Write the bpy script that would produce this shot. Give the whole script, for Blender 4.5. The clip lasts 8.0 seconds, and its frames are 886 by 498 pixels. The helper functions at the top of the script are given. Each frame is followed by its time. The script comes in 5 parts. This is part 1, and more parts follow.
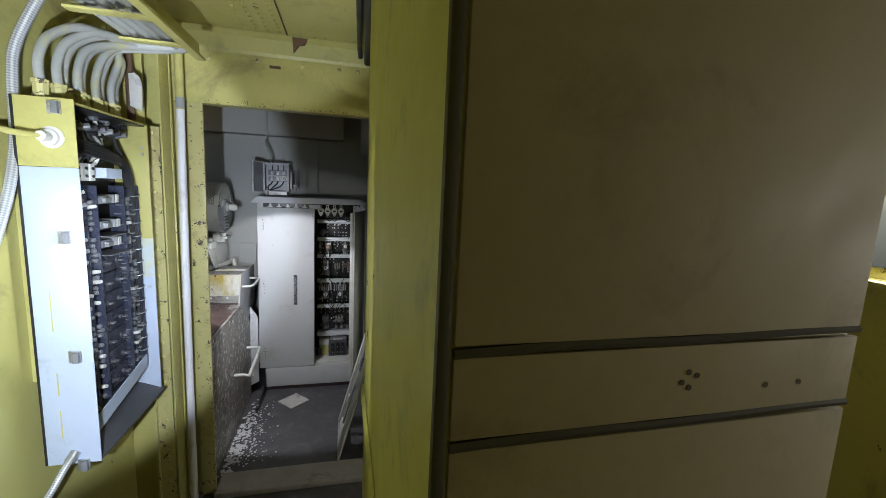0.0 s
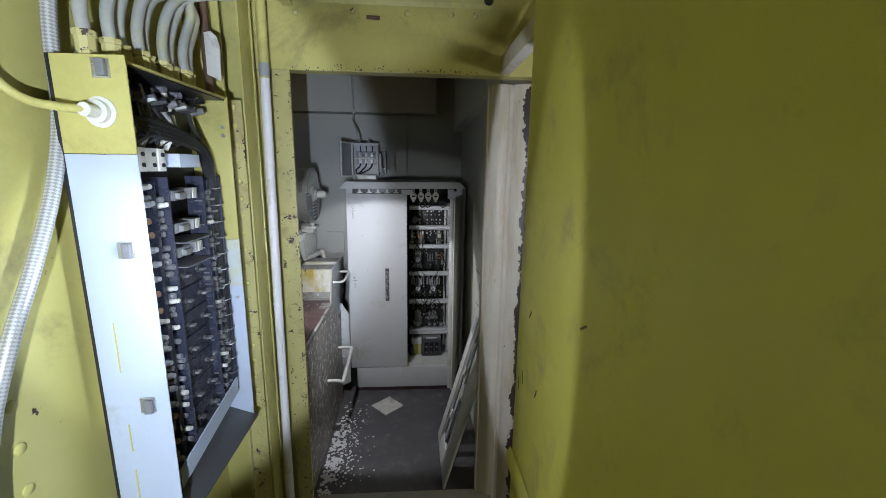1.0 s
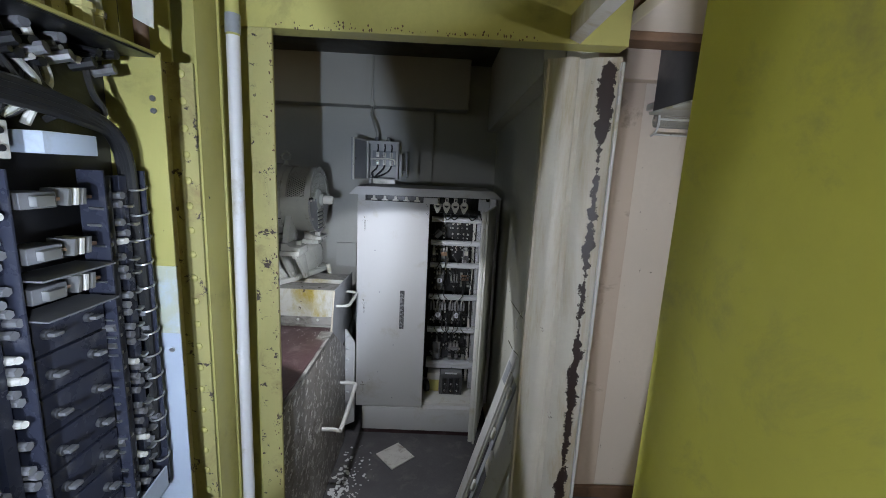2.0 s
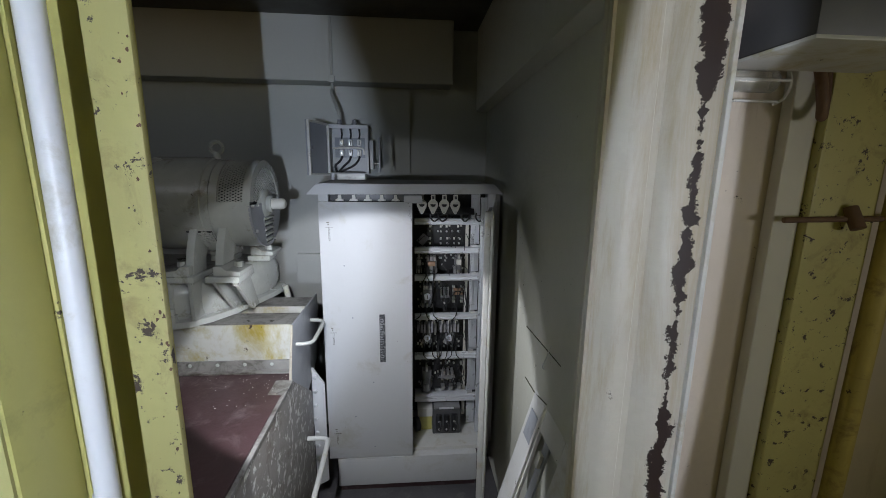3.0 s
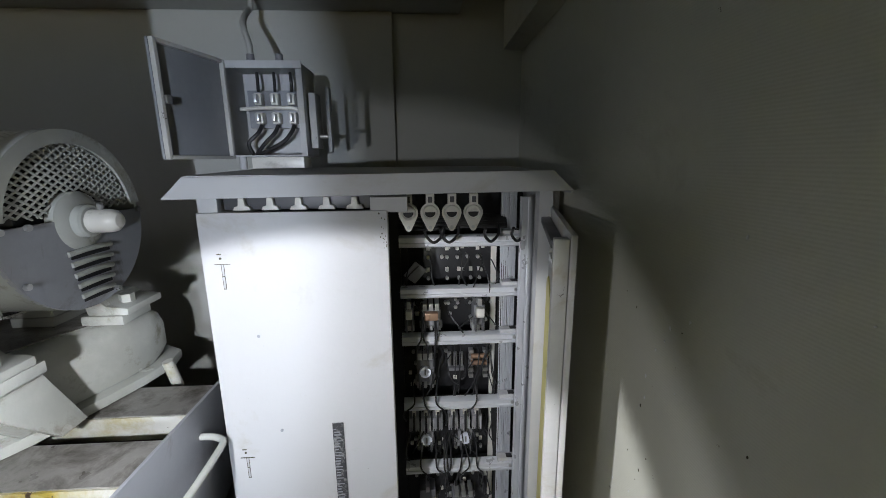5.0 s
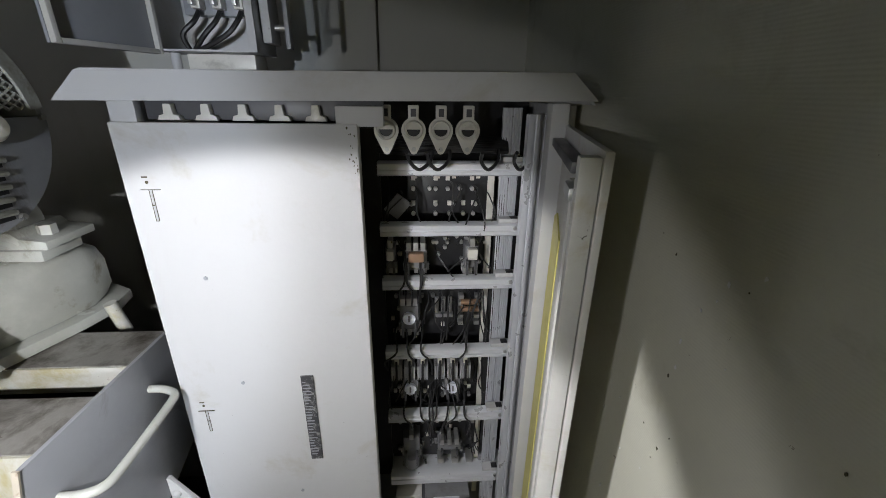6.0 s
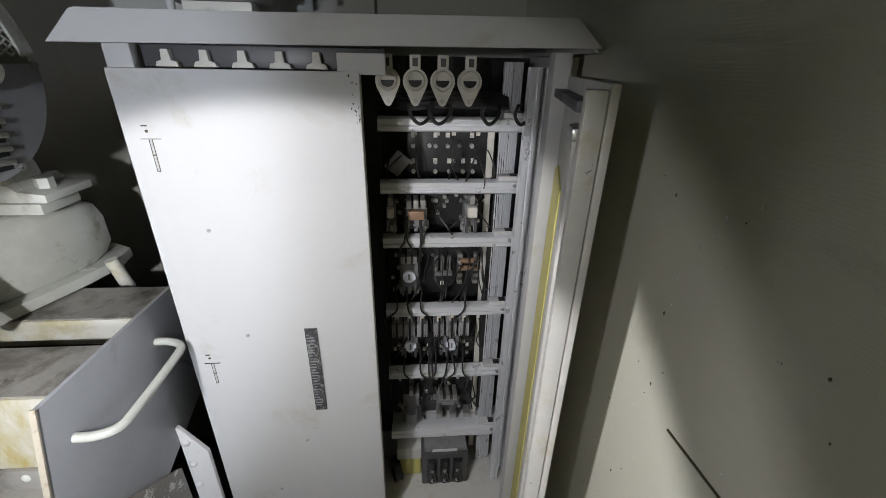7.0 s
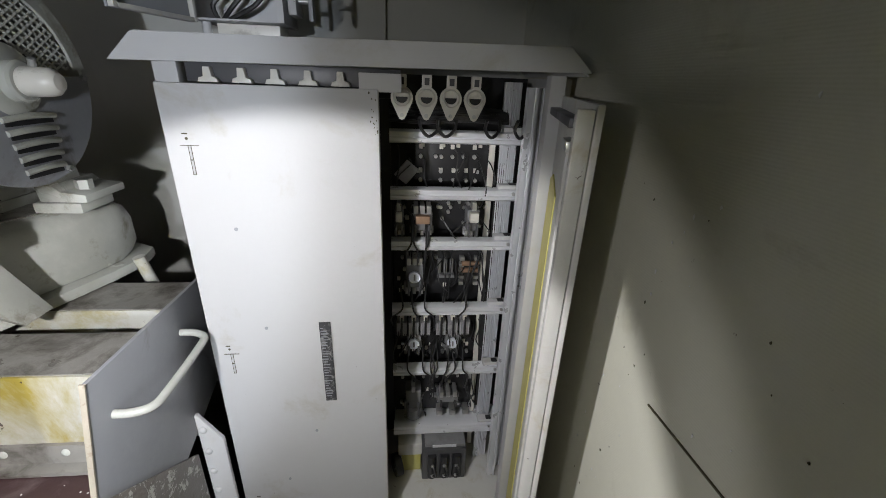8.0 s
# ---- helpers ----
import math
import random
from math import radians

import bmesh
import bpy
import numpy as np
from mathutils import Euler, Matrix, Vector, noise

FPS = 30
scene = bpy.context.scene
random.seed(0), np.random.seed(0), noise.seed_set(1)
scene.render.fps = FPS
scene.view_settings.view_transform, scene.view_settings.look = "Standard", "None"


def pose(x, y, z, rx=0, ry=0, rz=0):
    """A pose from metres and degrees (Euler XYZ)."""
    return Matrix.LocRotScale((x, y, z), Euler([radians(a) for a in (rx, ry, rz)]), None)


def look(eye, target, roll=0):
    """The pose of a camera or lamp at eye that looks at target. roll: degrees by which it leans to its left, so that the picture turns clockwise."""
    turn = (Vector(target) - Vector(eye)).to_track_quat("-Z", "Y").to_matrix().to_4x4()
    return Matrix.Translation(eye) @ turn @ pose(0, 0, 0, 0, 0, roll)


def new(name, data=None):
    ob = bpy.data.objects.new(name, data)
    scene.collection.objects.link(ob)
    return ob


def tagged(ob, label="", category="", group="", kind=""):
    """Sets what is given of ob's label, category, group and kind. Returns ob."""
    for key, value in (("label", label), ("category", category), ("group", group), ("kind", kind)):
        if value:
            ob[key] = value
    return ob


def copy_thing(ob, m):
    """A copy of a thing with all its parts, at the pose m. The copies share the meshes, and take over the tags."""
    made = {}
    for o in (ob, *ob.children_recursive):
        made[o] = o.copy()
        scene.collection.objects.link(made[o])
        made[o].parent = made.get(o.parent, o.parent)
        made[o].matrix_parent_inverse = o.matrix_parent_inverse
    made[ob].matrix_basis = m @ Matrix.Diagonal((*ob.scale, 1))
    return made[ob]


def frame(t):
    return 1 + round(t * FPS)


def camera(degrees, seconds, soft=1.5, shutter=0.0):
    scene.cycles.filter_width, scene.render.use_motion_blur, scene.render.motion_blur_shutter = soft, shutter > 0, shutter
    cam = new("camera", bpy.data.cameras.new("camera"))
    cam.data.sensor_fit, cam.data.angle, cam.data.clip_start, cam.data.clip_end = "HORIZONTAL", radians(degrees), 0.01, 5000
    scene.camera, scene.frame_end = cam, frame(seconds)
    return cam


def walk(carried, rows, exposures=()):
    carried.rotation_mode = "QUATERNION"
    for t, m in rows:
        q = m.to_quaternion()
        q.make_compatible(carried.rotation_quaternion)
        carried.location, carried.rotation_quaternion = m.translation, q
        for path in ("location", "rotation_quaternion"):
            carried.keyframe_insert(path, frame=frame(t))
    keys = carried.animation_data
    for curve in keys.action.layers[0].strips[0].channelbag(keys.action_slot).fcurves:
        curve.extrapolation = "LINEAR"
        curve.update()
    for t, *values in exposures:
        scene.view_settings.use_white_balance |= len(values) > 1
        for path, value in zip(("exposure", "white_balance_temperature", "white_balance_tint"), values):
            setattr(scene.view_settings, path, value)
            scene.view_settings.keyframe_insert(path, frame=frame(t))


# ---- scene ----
cam = camera(95.3, 8.0, soft=0.85)
PATH = [
    (0, (0.229, -0.026, 1.640), (0.708, 1.895, 1.362), 2.6),
    (0.5, (0.124, 0.243, 1.653), (0.391, 2.206, 1.379), 1.9),
    (1, (0.059, 0.47, 1.641), (0.2, 2.427, 1.251), 0.8),
    (1.5, (0.064, 0.728, 1.630), (0.135, 2.702, 1.317), 1.6),
    (2, (0.063, 0.951, 1.633), (0.09, 2.918, 1.270), 2.8),
    (2.2, (0.061, 1.047, 1.635), (0.129, 3.012, 1.270), 2.8),
    (3.3, (-0.014, 1.618, 1.614), (0.164, 3.57, 1.217), 0.8),
    (3.5, (-0.005, 1.729, 1.625), (0.185, 3.683, 1.246), 2.2),
    (4, (0.018, 1.973, 1.604), (0.209, 3.915, 1.167), 2.0),
    (4.2, (0.022, 2.061, 1.606), (0.195, 4.014, 1.212), 0.2),
    (5.3, (0.1, 2.45, 1.564), (0.199, 4.387, 1.073), -0.4),
    (5.5, (0.104, 2.491, 1.558), (0.215, 4.404, 0.987), -0.3),
    (6, (0.109, 2.528, 1.522), (0.235, 4.387, 0.796), 0.8),
    (6.5, (0.1, 2.518, 1.496), (0.228, 4.342, 0.687), 1.1),
    (7, (0.092, 2.501, 1.483), (0.248, 4.312, 0.650), 1.2),
    (7.5, (0.072, 2.464, 1.483), (0.248, 4.279, 0.662), 2.1),
    (8, (0.061, 2.417, 1.490), (0.243, 4.252, 0.717), 2.2),
]
walk(cam, [(t, look(eye, target, roll)) for t, eye, target, roll in PATH],
     exposures=[(0, -0.2, 6150, 10), (1.0, -0.38, 6100, 10), (2.2, -0.45, 6000, 10), (3.3, -0.15, 6000, 10), (4.2, 0.12, 6000, 10), (5.5, 0.10, 6350, 10), (6.2, 0.03, 6500, 10), (8.0, 0.03, 6550, 10)])

# the hand-held torch, as it stands at stations of the walk, and the daylight of the far window
def torch(name, eye, target, watts, cone, blend, tint, size=0.012, narrow=1.0):
    lamp = bpy.data.lights.new(name, "SPOT")
    lamp.energy, lamp.spot_size, lamp.spot_blend, lamp.shadow_soft_size = watts, radians(cone), blend, size
    lamp.color = tint
    ob = new(name, lamp)
    ob.matrix_world = look(eye, target) @ Matrix.Diagonal((narrow, 1, 1, 1))
    return ob


torch("torch_light_corridor", (0.0, 0.15, 1.45), (-0.70, 1.23, 1.43), 160, 64, 0.20, (0.78, 0.86, 1.0))
torch("torch_light_panel", (-0.28, 1.22, 1.46), (-1.05, 1.87, 1.30), 9, 84, 0.30, (0.78, 0.86, 1.0))
torch("torch_light_lintel", (-0.10, 0.75, 1.42), (-0.14, 1.47, 2.165), 44, 52, 0.35, (0.82, 0.88, 1.0))
torch("torch_light_riser", (-0.10, 0.45, 1.42), (0.400, 1.316, 1.34), 22, 72, 0.25, (0.86, 0.90, 1.0), narrow=0.135)
torch("torch_light_jamb", (0.05, 0.95, 1.42), (0.506, 2.06, 1.34), 46, 78, 0.10, (0.86, 0.90, 1.0), narrow=0.194)
torch("torch_light_passage", (0.05, 0.95, 1.42), (0.692, 2.194, 1.36), 60, 76, 0.25, (0.88, 0.91, 1.0), narrow=0.085)
torch("torch_light_doorway", (-0.35, 2.16, 1.50), (-0.25, 2.974, 0.93), 9.5, 92, 0.18, (0.96, 0.965, 1.0))
torch("torch_light_room", (-0.36, 2.48, 1.37), (-0.185, 3.176, 0.675), 31, 99, 0.16, (0.97, 0.97, 1.0))
daylight = bpy.data.lights.new("window_daylight", "AREA")
daylight.shape, daylight.size, daylight.size_y, daylight.energy, daylight.color = "RECTANGLE", 1.9, 0.22, 26, (1.0, 0.95, 0.86)
new("window_daylight", daylight).matrix_world = look((2.405, 0.27, 1.50), (0.6, 0.2, 0.75))

world = bpy.data.worlds.new("sky")
world.use_nodes = True
scene.world = world
_bg = world.node_tree.nodes["Background"]
_sky = world.node_tree.nodes.new("ShaderNodeTexSky")
_sky.sky_type, _sky.sun_disc = "NISHITA", False
_sky.sun_elevation, _sky.sun_rotation = radians(35), radians(200)
world.node_tree.links.new(_sky.outputs[0], _bg.inputs[0])
_bg.inputs[1].default_value = 0.10

# ---------------------------------------------------------------- materials
def _mat(name):
    m = bpy.data.materials.new(name)
    m.use_nodes = True
    nt = m.node_tree
    return m, nt, nt.nodes["Principled BSDF"]


def _noise(nt, vec, scale, detail=4.0, rough=0.55, dist=0.0):
    n = nt.nodes.new("ShaderNodeTexNoise")
    n.inputs["Scale"].default_value, n.inputs["Detail"].default_value = scale, detail
    n.inputs["Roughness"].default_value, n.inputs["Distortion"].default_value = rough, dist
    nt.links.new(vec, n.inputs["Vector"])
    return n.outputs["Fac"]


def _ramp(nt, fac, lo, hi):
    r = nt.nodes.new("ShaderNodeMapRange")
    r.inputs["From Min"].default_value, r.inputs["From Max"].default_value = lo, hi
    nt.links.new(fac, r.inputs["Value"])
    return r.outputs["Result"]


def _mix(nt, fac, a, b, mode="MIX"):
    x = nt.nodes.new("ShaderNodeMix")
    x.data_type, x.blend_type = "RGBA", mode
    for sock, v in ((x.inputs[0], fac), (x.inputs[6], a), (x.inputs[7], b)):
        if hasattr(v, "links"):
            nt.links.new(v, sock)
        elif isinstance(v, (int, float)):
            sock.default_value = v
        else:
            sock.default_value = (*v, 1)
    return x.outputs[2]


def surface(name, colour, rough=0.5, metal=0.0, vary=0.12, grain=60, big=3.0, bump=0.15, chips=0.0, chip=(0.05, 0.03, 0.02),
            chip_scale=9.0, dirt=0.0, dirt_colour=(0.08, 0.06, 0.04), dirt_scale=4.0, streak=False, random_tint=0.0, band=None):
    """A worn surface: base colour with large and fine variation, flaked paint, dirt, and fine relief."""
    m, nt, bsdf = _mat(name)
    co = nt.nodes.new("ShaderNodeTexCoord").outputs["Object"]
    geo = nt.nodes.new("ShaderNodeNewGeometry")
    pos = geo.outputs["Position"]
    lo = tuple(c * (1 - vary) for c in colour)
    hi = tuple(min(1, c * (1 + vary * 0.6)) for c in colour)
    c = _mix(nt, _ramp(nt, _noise(nt, pos, big, 5), 0.3, 0.7), lo, hi)
    fine = _noise(nt, pos, grain, 6, 0.65)
    c = _mix(nt, _ramp(nt, fine, 0.3, 0.75), c, tuple(x * (1 - vary * 0.5) for x in colour))
    if dirt:
        p = pos
        if streak:
            mp = nt.nodes.new("ShaderNodeMapping")
            mp.inputs["Scale"].default_value = (1, 1, 0.12)
            nt.links.new(pos, mp.inputs["Vector"])
            p = mp.outputs["Vector"]
        d = _noise(nt, p, dirt_scale, 8, 0.7, 0.4)
        c = _mix(nt, _ramp(nt, d, 0.62 - dirt * 0.25, 0.80 - dirt * 0.25), c, dirt_colour)
    if random_tint:
        oi = nt.nodes.new("ShaderNodeObjectInfo")
        c = _mix(nt, random_tint, c, _mix(nt, oi.outputs["Random"], (0.3, 0.3, 0.3), (1.0, 1.0, 1.0)), "MULTIPLY")
    height = fine
    r_sock = _ramp(nt, _noise(nt, pos, grain * 0.3, 4), 0.2, 0.9)
    rr = nt.nodes.new("ShaderNodeMapRange")
    rr.inputs["To Min"].default_value, rr.inputs["To Max"].default_value = max(0.05, rough - 0.12), min(1, rough + 0.12)
    nt.links.new(r_sock, rr.inputs["Value"])
    nt.links.new(rr.outputs["Result"], bsdf.inputs["Roughness"])
    if chips:
        k = _noise(nt, pos, chip_scale, 10, 0.72, 0.25)
        if band:  # paint has come off mostly along one upright band
            sep = nt.nodes.new("ShaderNodeSeparateXYZ")
            nt.links.new(pos, sep.inputs[0])
            off = nt.nodes.new("ShaderNodeMath")
            off.operation, off.inputs[1].default_value = "SUBTRACT", band[0]
            nt.links.new(sep.outputs[0], off.inputs[0])
            ab = nt.nodes.new("ShaderNodeMath")
            ab.operation = "ABSOLUTE"
            nt.links.new(off.outputs[0], ab.inputs[0])
            near = nt.nodes.new("ShaderNodeMapRange")
            near.inputs["From Max"].default_value, near.inputs["To Min"].default_value, near.inputs["To Max"].default_value = band[1], band[2], 0.0
            nt.links.new(ab.outputs[0], near.inputs["Value"])
            add = nt.nodes.new("ShaderNodeMath")
            nt.links.new(k, add.inputs[0])
            nt.links.new(near.outputs["Result"], add.inputs[1])
            k = add.outputs[0]
        mask = _ramp(nt, k, 0.70 - chips * 0.3, 0.715 - chips * 0.3)
        c = _mix(nt, mask, c, chip)
        sub = nt.nodes.new("ShaderNodeMath")
        sub.operation = "MULTIPLY_ADD"
        nt.links.new(mask, sub.inputs[0])
        sub.inputs[1].default_value = -1.5
        nt.links.new(fine, sub.inputs[2])
        height = sub.outputs[0]
    nt.links.new(c, bsdf.inputs["Base Color"])
    bsdf.inputs["Metallic"].default_value = metal
    b = nt.nodes.new("ShaderNodeBump")
    b.inputs["Strength"].default_value, b.inputs["Distance"].default_value = bump, 0.003
    nt.links.new(height, b.inputs["Height"])
    nt.links.new(b.outputs["Normal"], bsdf.inputs["Normal"])
    return m


YELLOW = surface("yellow_paint", (0.50, 0.46, 0.15), 0.42, vary=0.14, big=2.2, grain=45, bump=0.16, dirt=0.25, dirt_colour=(0.28, 0.24, 0.09), dirt_scale=3.5, chips=0.12, chip_scale=16)
YELLOW_BOX = surface("yellow_paint_smudged", (0.48, 0.45, 0.085), 0.55, vary=0.16, big=1.8, grain=40, bump=0.12, dirt=0.36, dirt_colour=(0.30, 0.27, 0.10), dirt_scale=7)
YELLOW_CHIP = surface("yellow_paint_flaked", (0.52, 0.47, 0.19), 0.45, vary=0.16, big=3, grain=50, bump=0.25, dirt=0.3, dirt_colour=(0.30, 0.22, 0.10), dirt_scale=8, chips=0.38, chip_scale=22, chip=(0.07, 0.05, 0.04))
OCHRE = surface("ochre_paint", (0.46, 0.36, 0.10), 0.5, vary=0.2, big=4, grain=50, bump=0.2, dirt=0.35, dirt_colour=(0.16, 0.10, 0.04), dirt_scale=9, chips=0.15, chip_scale=20)
CREAM = surface("cream_paint", (0.66, 0.63, 0.57), 0.5, vary=0.08, big=2.0, grain=70, bump=0.12, dirt=0.22, dirt_colour=(0.36, 0.34, 0.27), dirt_scale=3, streak=True, chips=0.05, chip_scale=30)
WALLPAINT = surface("pale_ribbed_wall_paint", (0.54, 0.53, 0.45), 0.55, vary=0.08, big=2.0, grain=120, bump=0.10, dirt=0.15, dirt_colour=(0.38, 0.36, 0.28), dirt_scale=4, chips=0.10, chip_scale=34, chip=(0.16, 0.14, 0.11))
JAMB_PAINT = surface("flaking_jamb_paint", (0.55, 0.51, 0.44), 0.48, vary=0.14, big=5, grain=50, bump=0.3, dirt=0.52, dirt_colour=(0.36, 0.27, 0.13), dirt_scale=6, streak=True, chips=0.14, chip_scale=9, chip=(0.030, 0.018, 0.015), band=(0.530, 0.030, 0.26))
PINK = surface("pinkish_wall_paint", (0.64, 0.55, 0.45), 0.5, vary=0.1, big=2, grain=40, bump=0.12, dirt=0.25, dirt_colour=(0.36, 0.26, 0.17), dirt_scale=4, streak=True, chips=0.10, chip_scale=24)
PINK_DARK = surface("tan_wall_paint", (0.54, 0.43, 0.33), 0.5, vary=0.1, big=2, grain=40, bump=0.12, dirt=0.2)
FLOOR = surface("dark_floor_paint", (0.085, 0.080, 0.085), 0.55, vary=0.35, big=5, grain=80, bump=0.3, dirt=0.35, dirt_colour=(0.13, 0.12, 0.115), dirt_scale=10)
# near-black for ceiling and far wall: the room's gloom put into the colour
ROOM_SHADE = surface("ceiling_paint", (0.07, 0.065, 0.05), 0.55, vary=0.2, big=3, grain=40, bump=0.15, dirt=0.4, dirt_colour=(0.10, 0.08, 0.05))
BACKWALL = surface("pale_grey_wall_paint", (0.42, 0.42, 0.385), 0.5, vary=0.08, big=2.5, grain=60, bump=0.10, dirt=0.25, dirt_colour=(0.36, 0.35, 0.30), dirt_scale=3.5, streak=True)
WHITE = surface("white_cabinet_paint", (0.51, 0.51, 0.51), 0.62, vary=0.05, big=2.5, grain=90, bump=0.07, dirt=0.26, dirt_colour=(0.41, 0.39, 0.34), dirt_scale=5, chips=0.02, chip_scale=40)
WHITE_EDGE = surface("worn_white_paint", (0.56, 0.55, 0.52), 0.4, vary=0.1, big=6, grain=60, bump=0.15, dirt=0.3, dirt_colour=(0.40, 0.35, 0.24), dirt_scale=9, chips=0.15, chip_scale=30)
MOTOR_PAINT = surface("glossy_grey_machine_paint", (0.47, 0.48, 0.44), 0.24, vary=0.16, big=8, grain=30, bump=0.34, dirt=0.24, dirt_colour=(0.22, 0.20, 0.14), dirt_scale=9, chips=0.06, chip_scale=18)
BEAM_PAINT = surface("rust_stained_white_paint", (0.50, 0.50, 0.46), 0.45, vary=0.1, big=5, grain=50, bump=0.15, dirt=0.58, dirt_colour=(0.30, 0.235, 0.045), dirt_scale=4.2, chips=0.20, chip_scale=20)
GREASE = surface("greasy_steel_top", (0.24, 0.23, 0.21), 0.34, vary=0.35, big=7, grain=40, bump=0.4, dirt=0.6, dirt_colour=(0.045, 0.036, 0.026), dirt_scale=9)
DECK = surface("dark_red_deck_paint", (0.055, 0.028, 0.030), 0.42, vary=0.35, big=5, grain=60, bump=0.25, dirt=0.3, dirt_colour=(0.16, 0.12, 0.12), dirt_scale=6)
GUARD = surface("blistered_grey_paint", (0.22, 0.20, 0.18), 0.4, vary=0.2, big=6, grain=30, bump=0.7, dirt=0.45, dirt_colour=(0.09, 0.07, 0.05), dirt_scale=12, chips=0.50, chip_scale=30, chip=(0.55, 0.54, 0.50))
GREY = surface("grey_paint", (0.30, 0.31, 0.33), 0.42, vary=0.12, big=5, grain=60, bump=0.12, dirt=0.25)
BLUEWHITE = surface("pale_blue_panel_paint", (0.50, 0.56, 0.66), 0.38, vary=0.07, big=4, grain=70, bump=0.06, dirt=0.15, dirt_colour=(0.36, 0.38, 0.38), dirt_scale=8, chips=0.06, chip_scale=30, chip=(0.55, 0.55, 0.2))
ALU = surface("aluminium_extrusion", (0.74, 0.75, 0.78), 0.34, metal=0.35, vary=0.08, grain=90, bump=0.05)
STEEL = surface("zinc_steel", (0.55, 0.55, 0.54), 0.35, metal=0.8, vary=0.15, grain=80, bump=0.08)
BRASS = surface("dull_copper", (0.36, 0.23, 0.15), 0.4, metal=0.4, vary=0.2, grain=60, bump=0.1)
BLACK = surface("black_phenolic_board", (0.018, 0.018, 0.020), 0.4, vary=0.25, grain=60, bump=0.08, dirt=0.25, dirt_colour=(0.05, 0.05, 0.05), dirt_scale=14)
SLATE = surface("slate_blue_insulator", (0.034, 0.037, 0.056), 0.30, vary=0.2, grain=60, bump=0.1, dirt=0.3, dirt_colour=(0.10, 0.10, 0.11), dirt_scale=14)
BLACK_CABLE = surface("black_cable_sheath", (0.02, 0.02, 0.021), 0.45, vary=0.2, grain=60, bump=0.1, dirt=0.3, dirt_colour=(0.07, 0.065, 0.06))
CABLE_GREY = surface("grey_cable_sheath", (0.36, 0.36, 0.32), 0.5, vary=0.2, big=9, grain=60, bump=0.15, dirt=0.35, dirt_colour=(0.42, 0.40, 0.14), dirt_scale=7)
IVORY = surface("ivory_bakelite", (0.66, 0.64, 0.58), 0.35, vary=0.1, grain=60, bump=0.06, dirt=0.2)
GREYPART = surface("grey_relay_casing", (0.24, 0.24, 0.25), 0.45, vary=0.2, grain=60, bump=0.08, dirt=0.3, dirt_colour=(0.10, 0.09, 0.08), random_tint=0.5)
COIL = surface("pale_grey_coil_casing", (0.42, 0.42, 0.44), 0.45, vary=0.18, grain=60, bump=0.08, dirt=0.3, dirt_colour=(0.16, 0.15, 0.14), dirt_scale=30, random_tint=0.25)
DIAL = surface("white_dial", (0.70, 0.72, 0.80), 0.3, vary=0.05)
RUST = surface("rusted_steel", (0.16, 0.09, 0.05), 0.7, vary=0.4, grain=40, bump=0.4, dirt=0.4, dirt_colour=(0.06, 0.04, 0.03))
YSTRIP = surface("yellow_primer_strip", (0.55, 0.50, 0.16), 0.5, vary=0.1)
GUARD_EDGE = surface("worn_beige_edge_paint", (0.40, 0.36, 0.29), 0.55, vary=0.2, big=12, grain=60, dirt=0.4, dirt_colour=(0.16, 0.10, 0.06), dirt_scale=30)
PIPE_WHITE = surface("white_pipe_paint", (0.76, 0.74, 0.74), 0.38, vary=0.06, big=6, grain=60, bump=0.1, dirt=0.2, dirt_colour=(0.5, 0.45, 0.36), dirt_scale=9)
OVERSPRAY = surface("yellow_overspray_on_blue", (0.55, 0.57, 0.45), 0.4, vary=0.15, big=9, grain=70, bump=0.06, dirt=0.5, dirt_colour=(0.52, 0.58, 0.62), dirt_scale=14)
TILE = surface("loose_pale_tile", (0.52, 0.50, 0.46), 0.6, vary=0.15, big=20, grain=60, dirt=0.35, dirt_colour=(0.30, 0.26, 0.22), dirt_scale=25)
FLAKE = surface("white_paint_flakes", (0.66, 0.66, 0.66), 0.6, vary=0.1)
SILL = surface("dusty_concrete", (0.34, 0.32, 0.29), 0.8, vary=0.25, big=9, grain=50, bump=0.5, dirt=0.3)
TRANSFORMER = surface("dark_grey_steel", (0.10, 0.10, 0.105), 0.45, metal=0.3, vary=0.2, grain=50, bump=0.1)


def _braid():
    m, nt, bsdf = _mat("braided_steel_hose")
    co = nt.nodes.new("ShaderNodeTexCoord").outputs["UV"]
    ck = nt.nodes.new("ShaderNodeTexChecker")
    ck.inputs["Scale"].default_value = 1.0
    ck.inputs["Color1"].default_value, ck.inputs["Color2"].default_value = (0.56, 0.56, 0.54, 1), (0.34, 0.34, 0.32, 1)
    nt.links.new(co, ck.inputs["Vector"])
    nt.links.new(ck.outputs["Color"], bsdf.inputs["Base Color"])
    b = nt.nodes.new("ShaderNodeBump")
    b.inputs["Strength"].default_value, b.inputs["Distance"].default_value = 0.6, 0.002
    nt.links.new(ck.outputs["Fac"], b.inputs["Height"])
    nt.links.new(b.outputs["Normal"], bsdf.inputs["Normal"])
    bsdf.inputs["Roughness"].default_value, bsdf.inputs["Metallic"].default_value = 0.4, 0.3
    return m


BRAID = _braid()


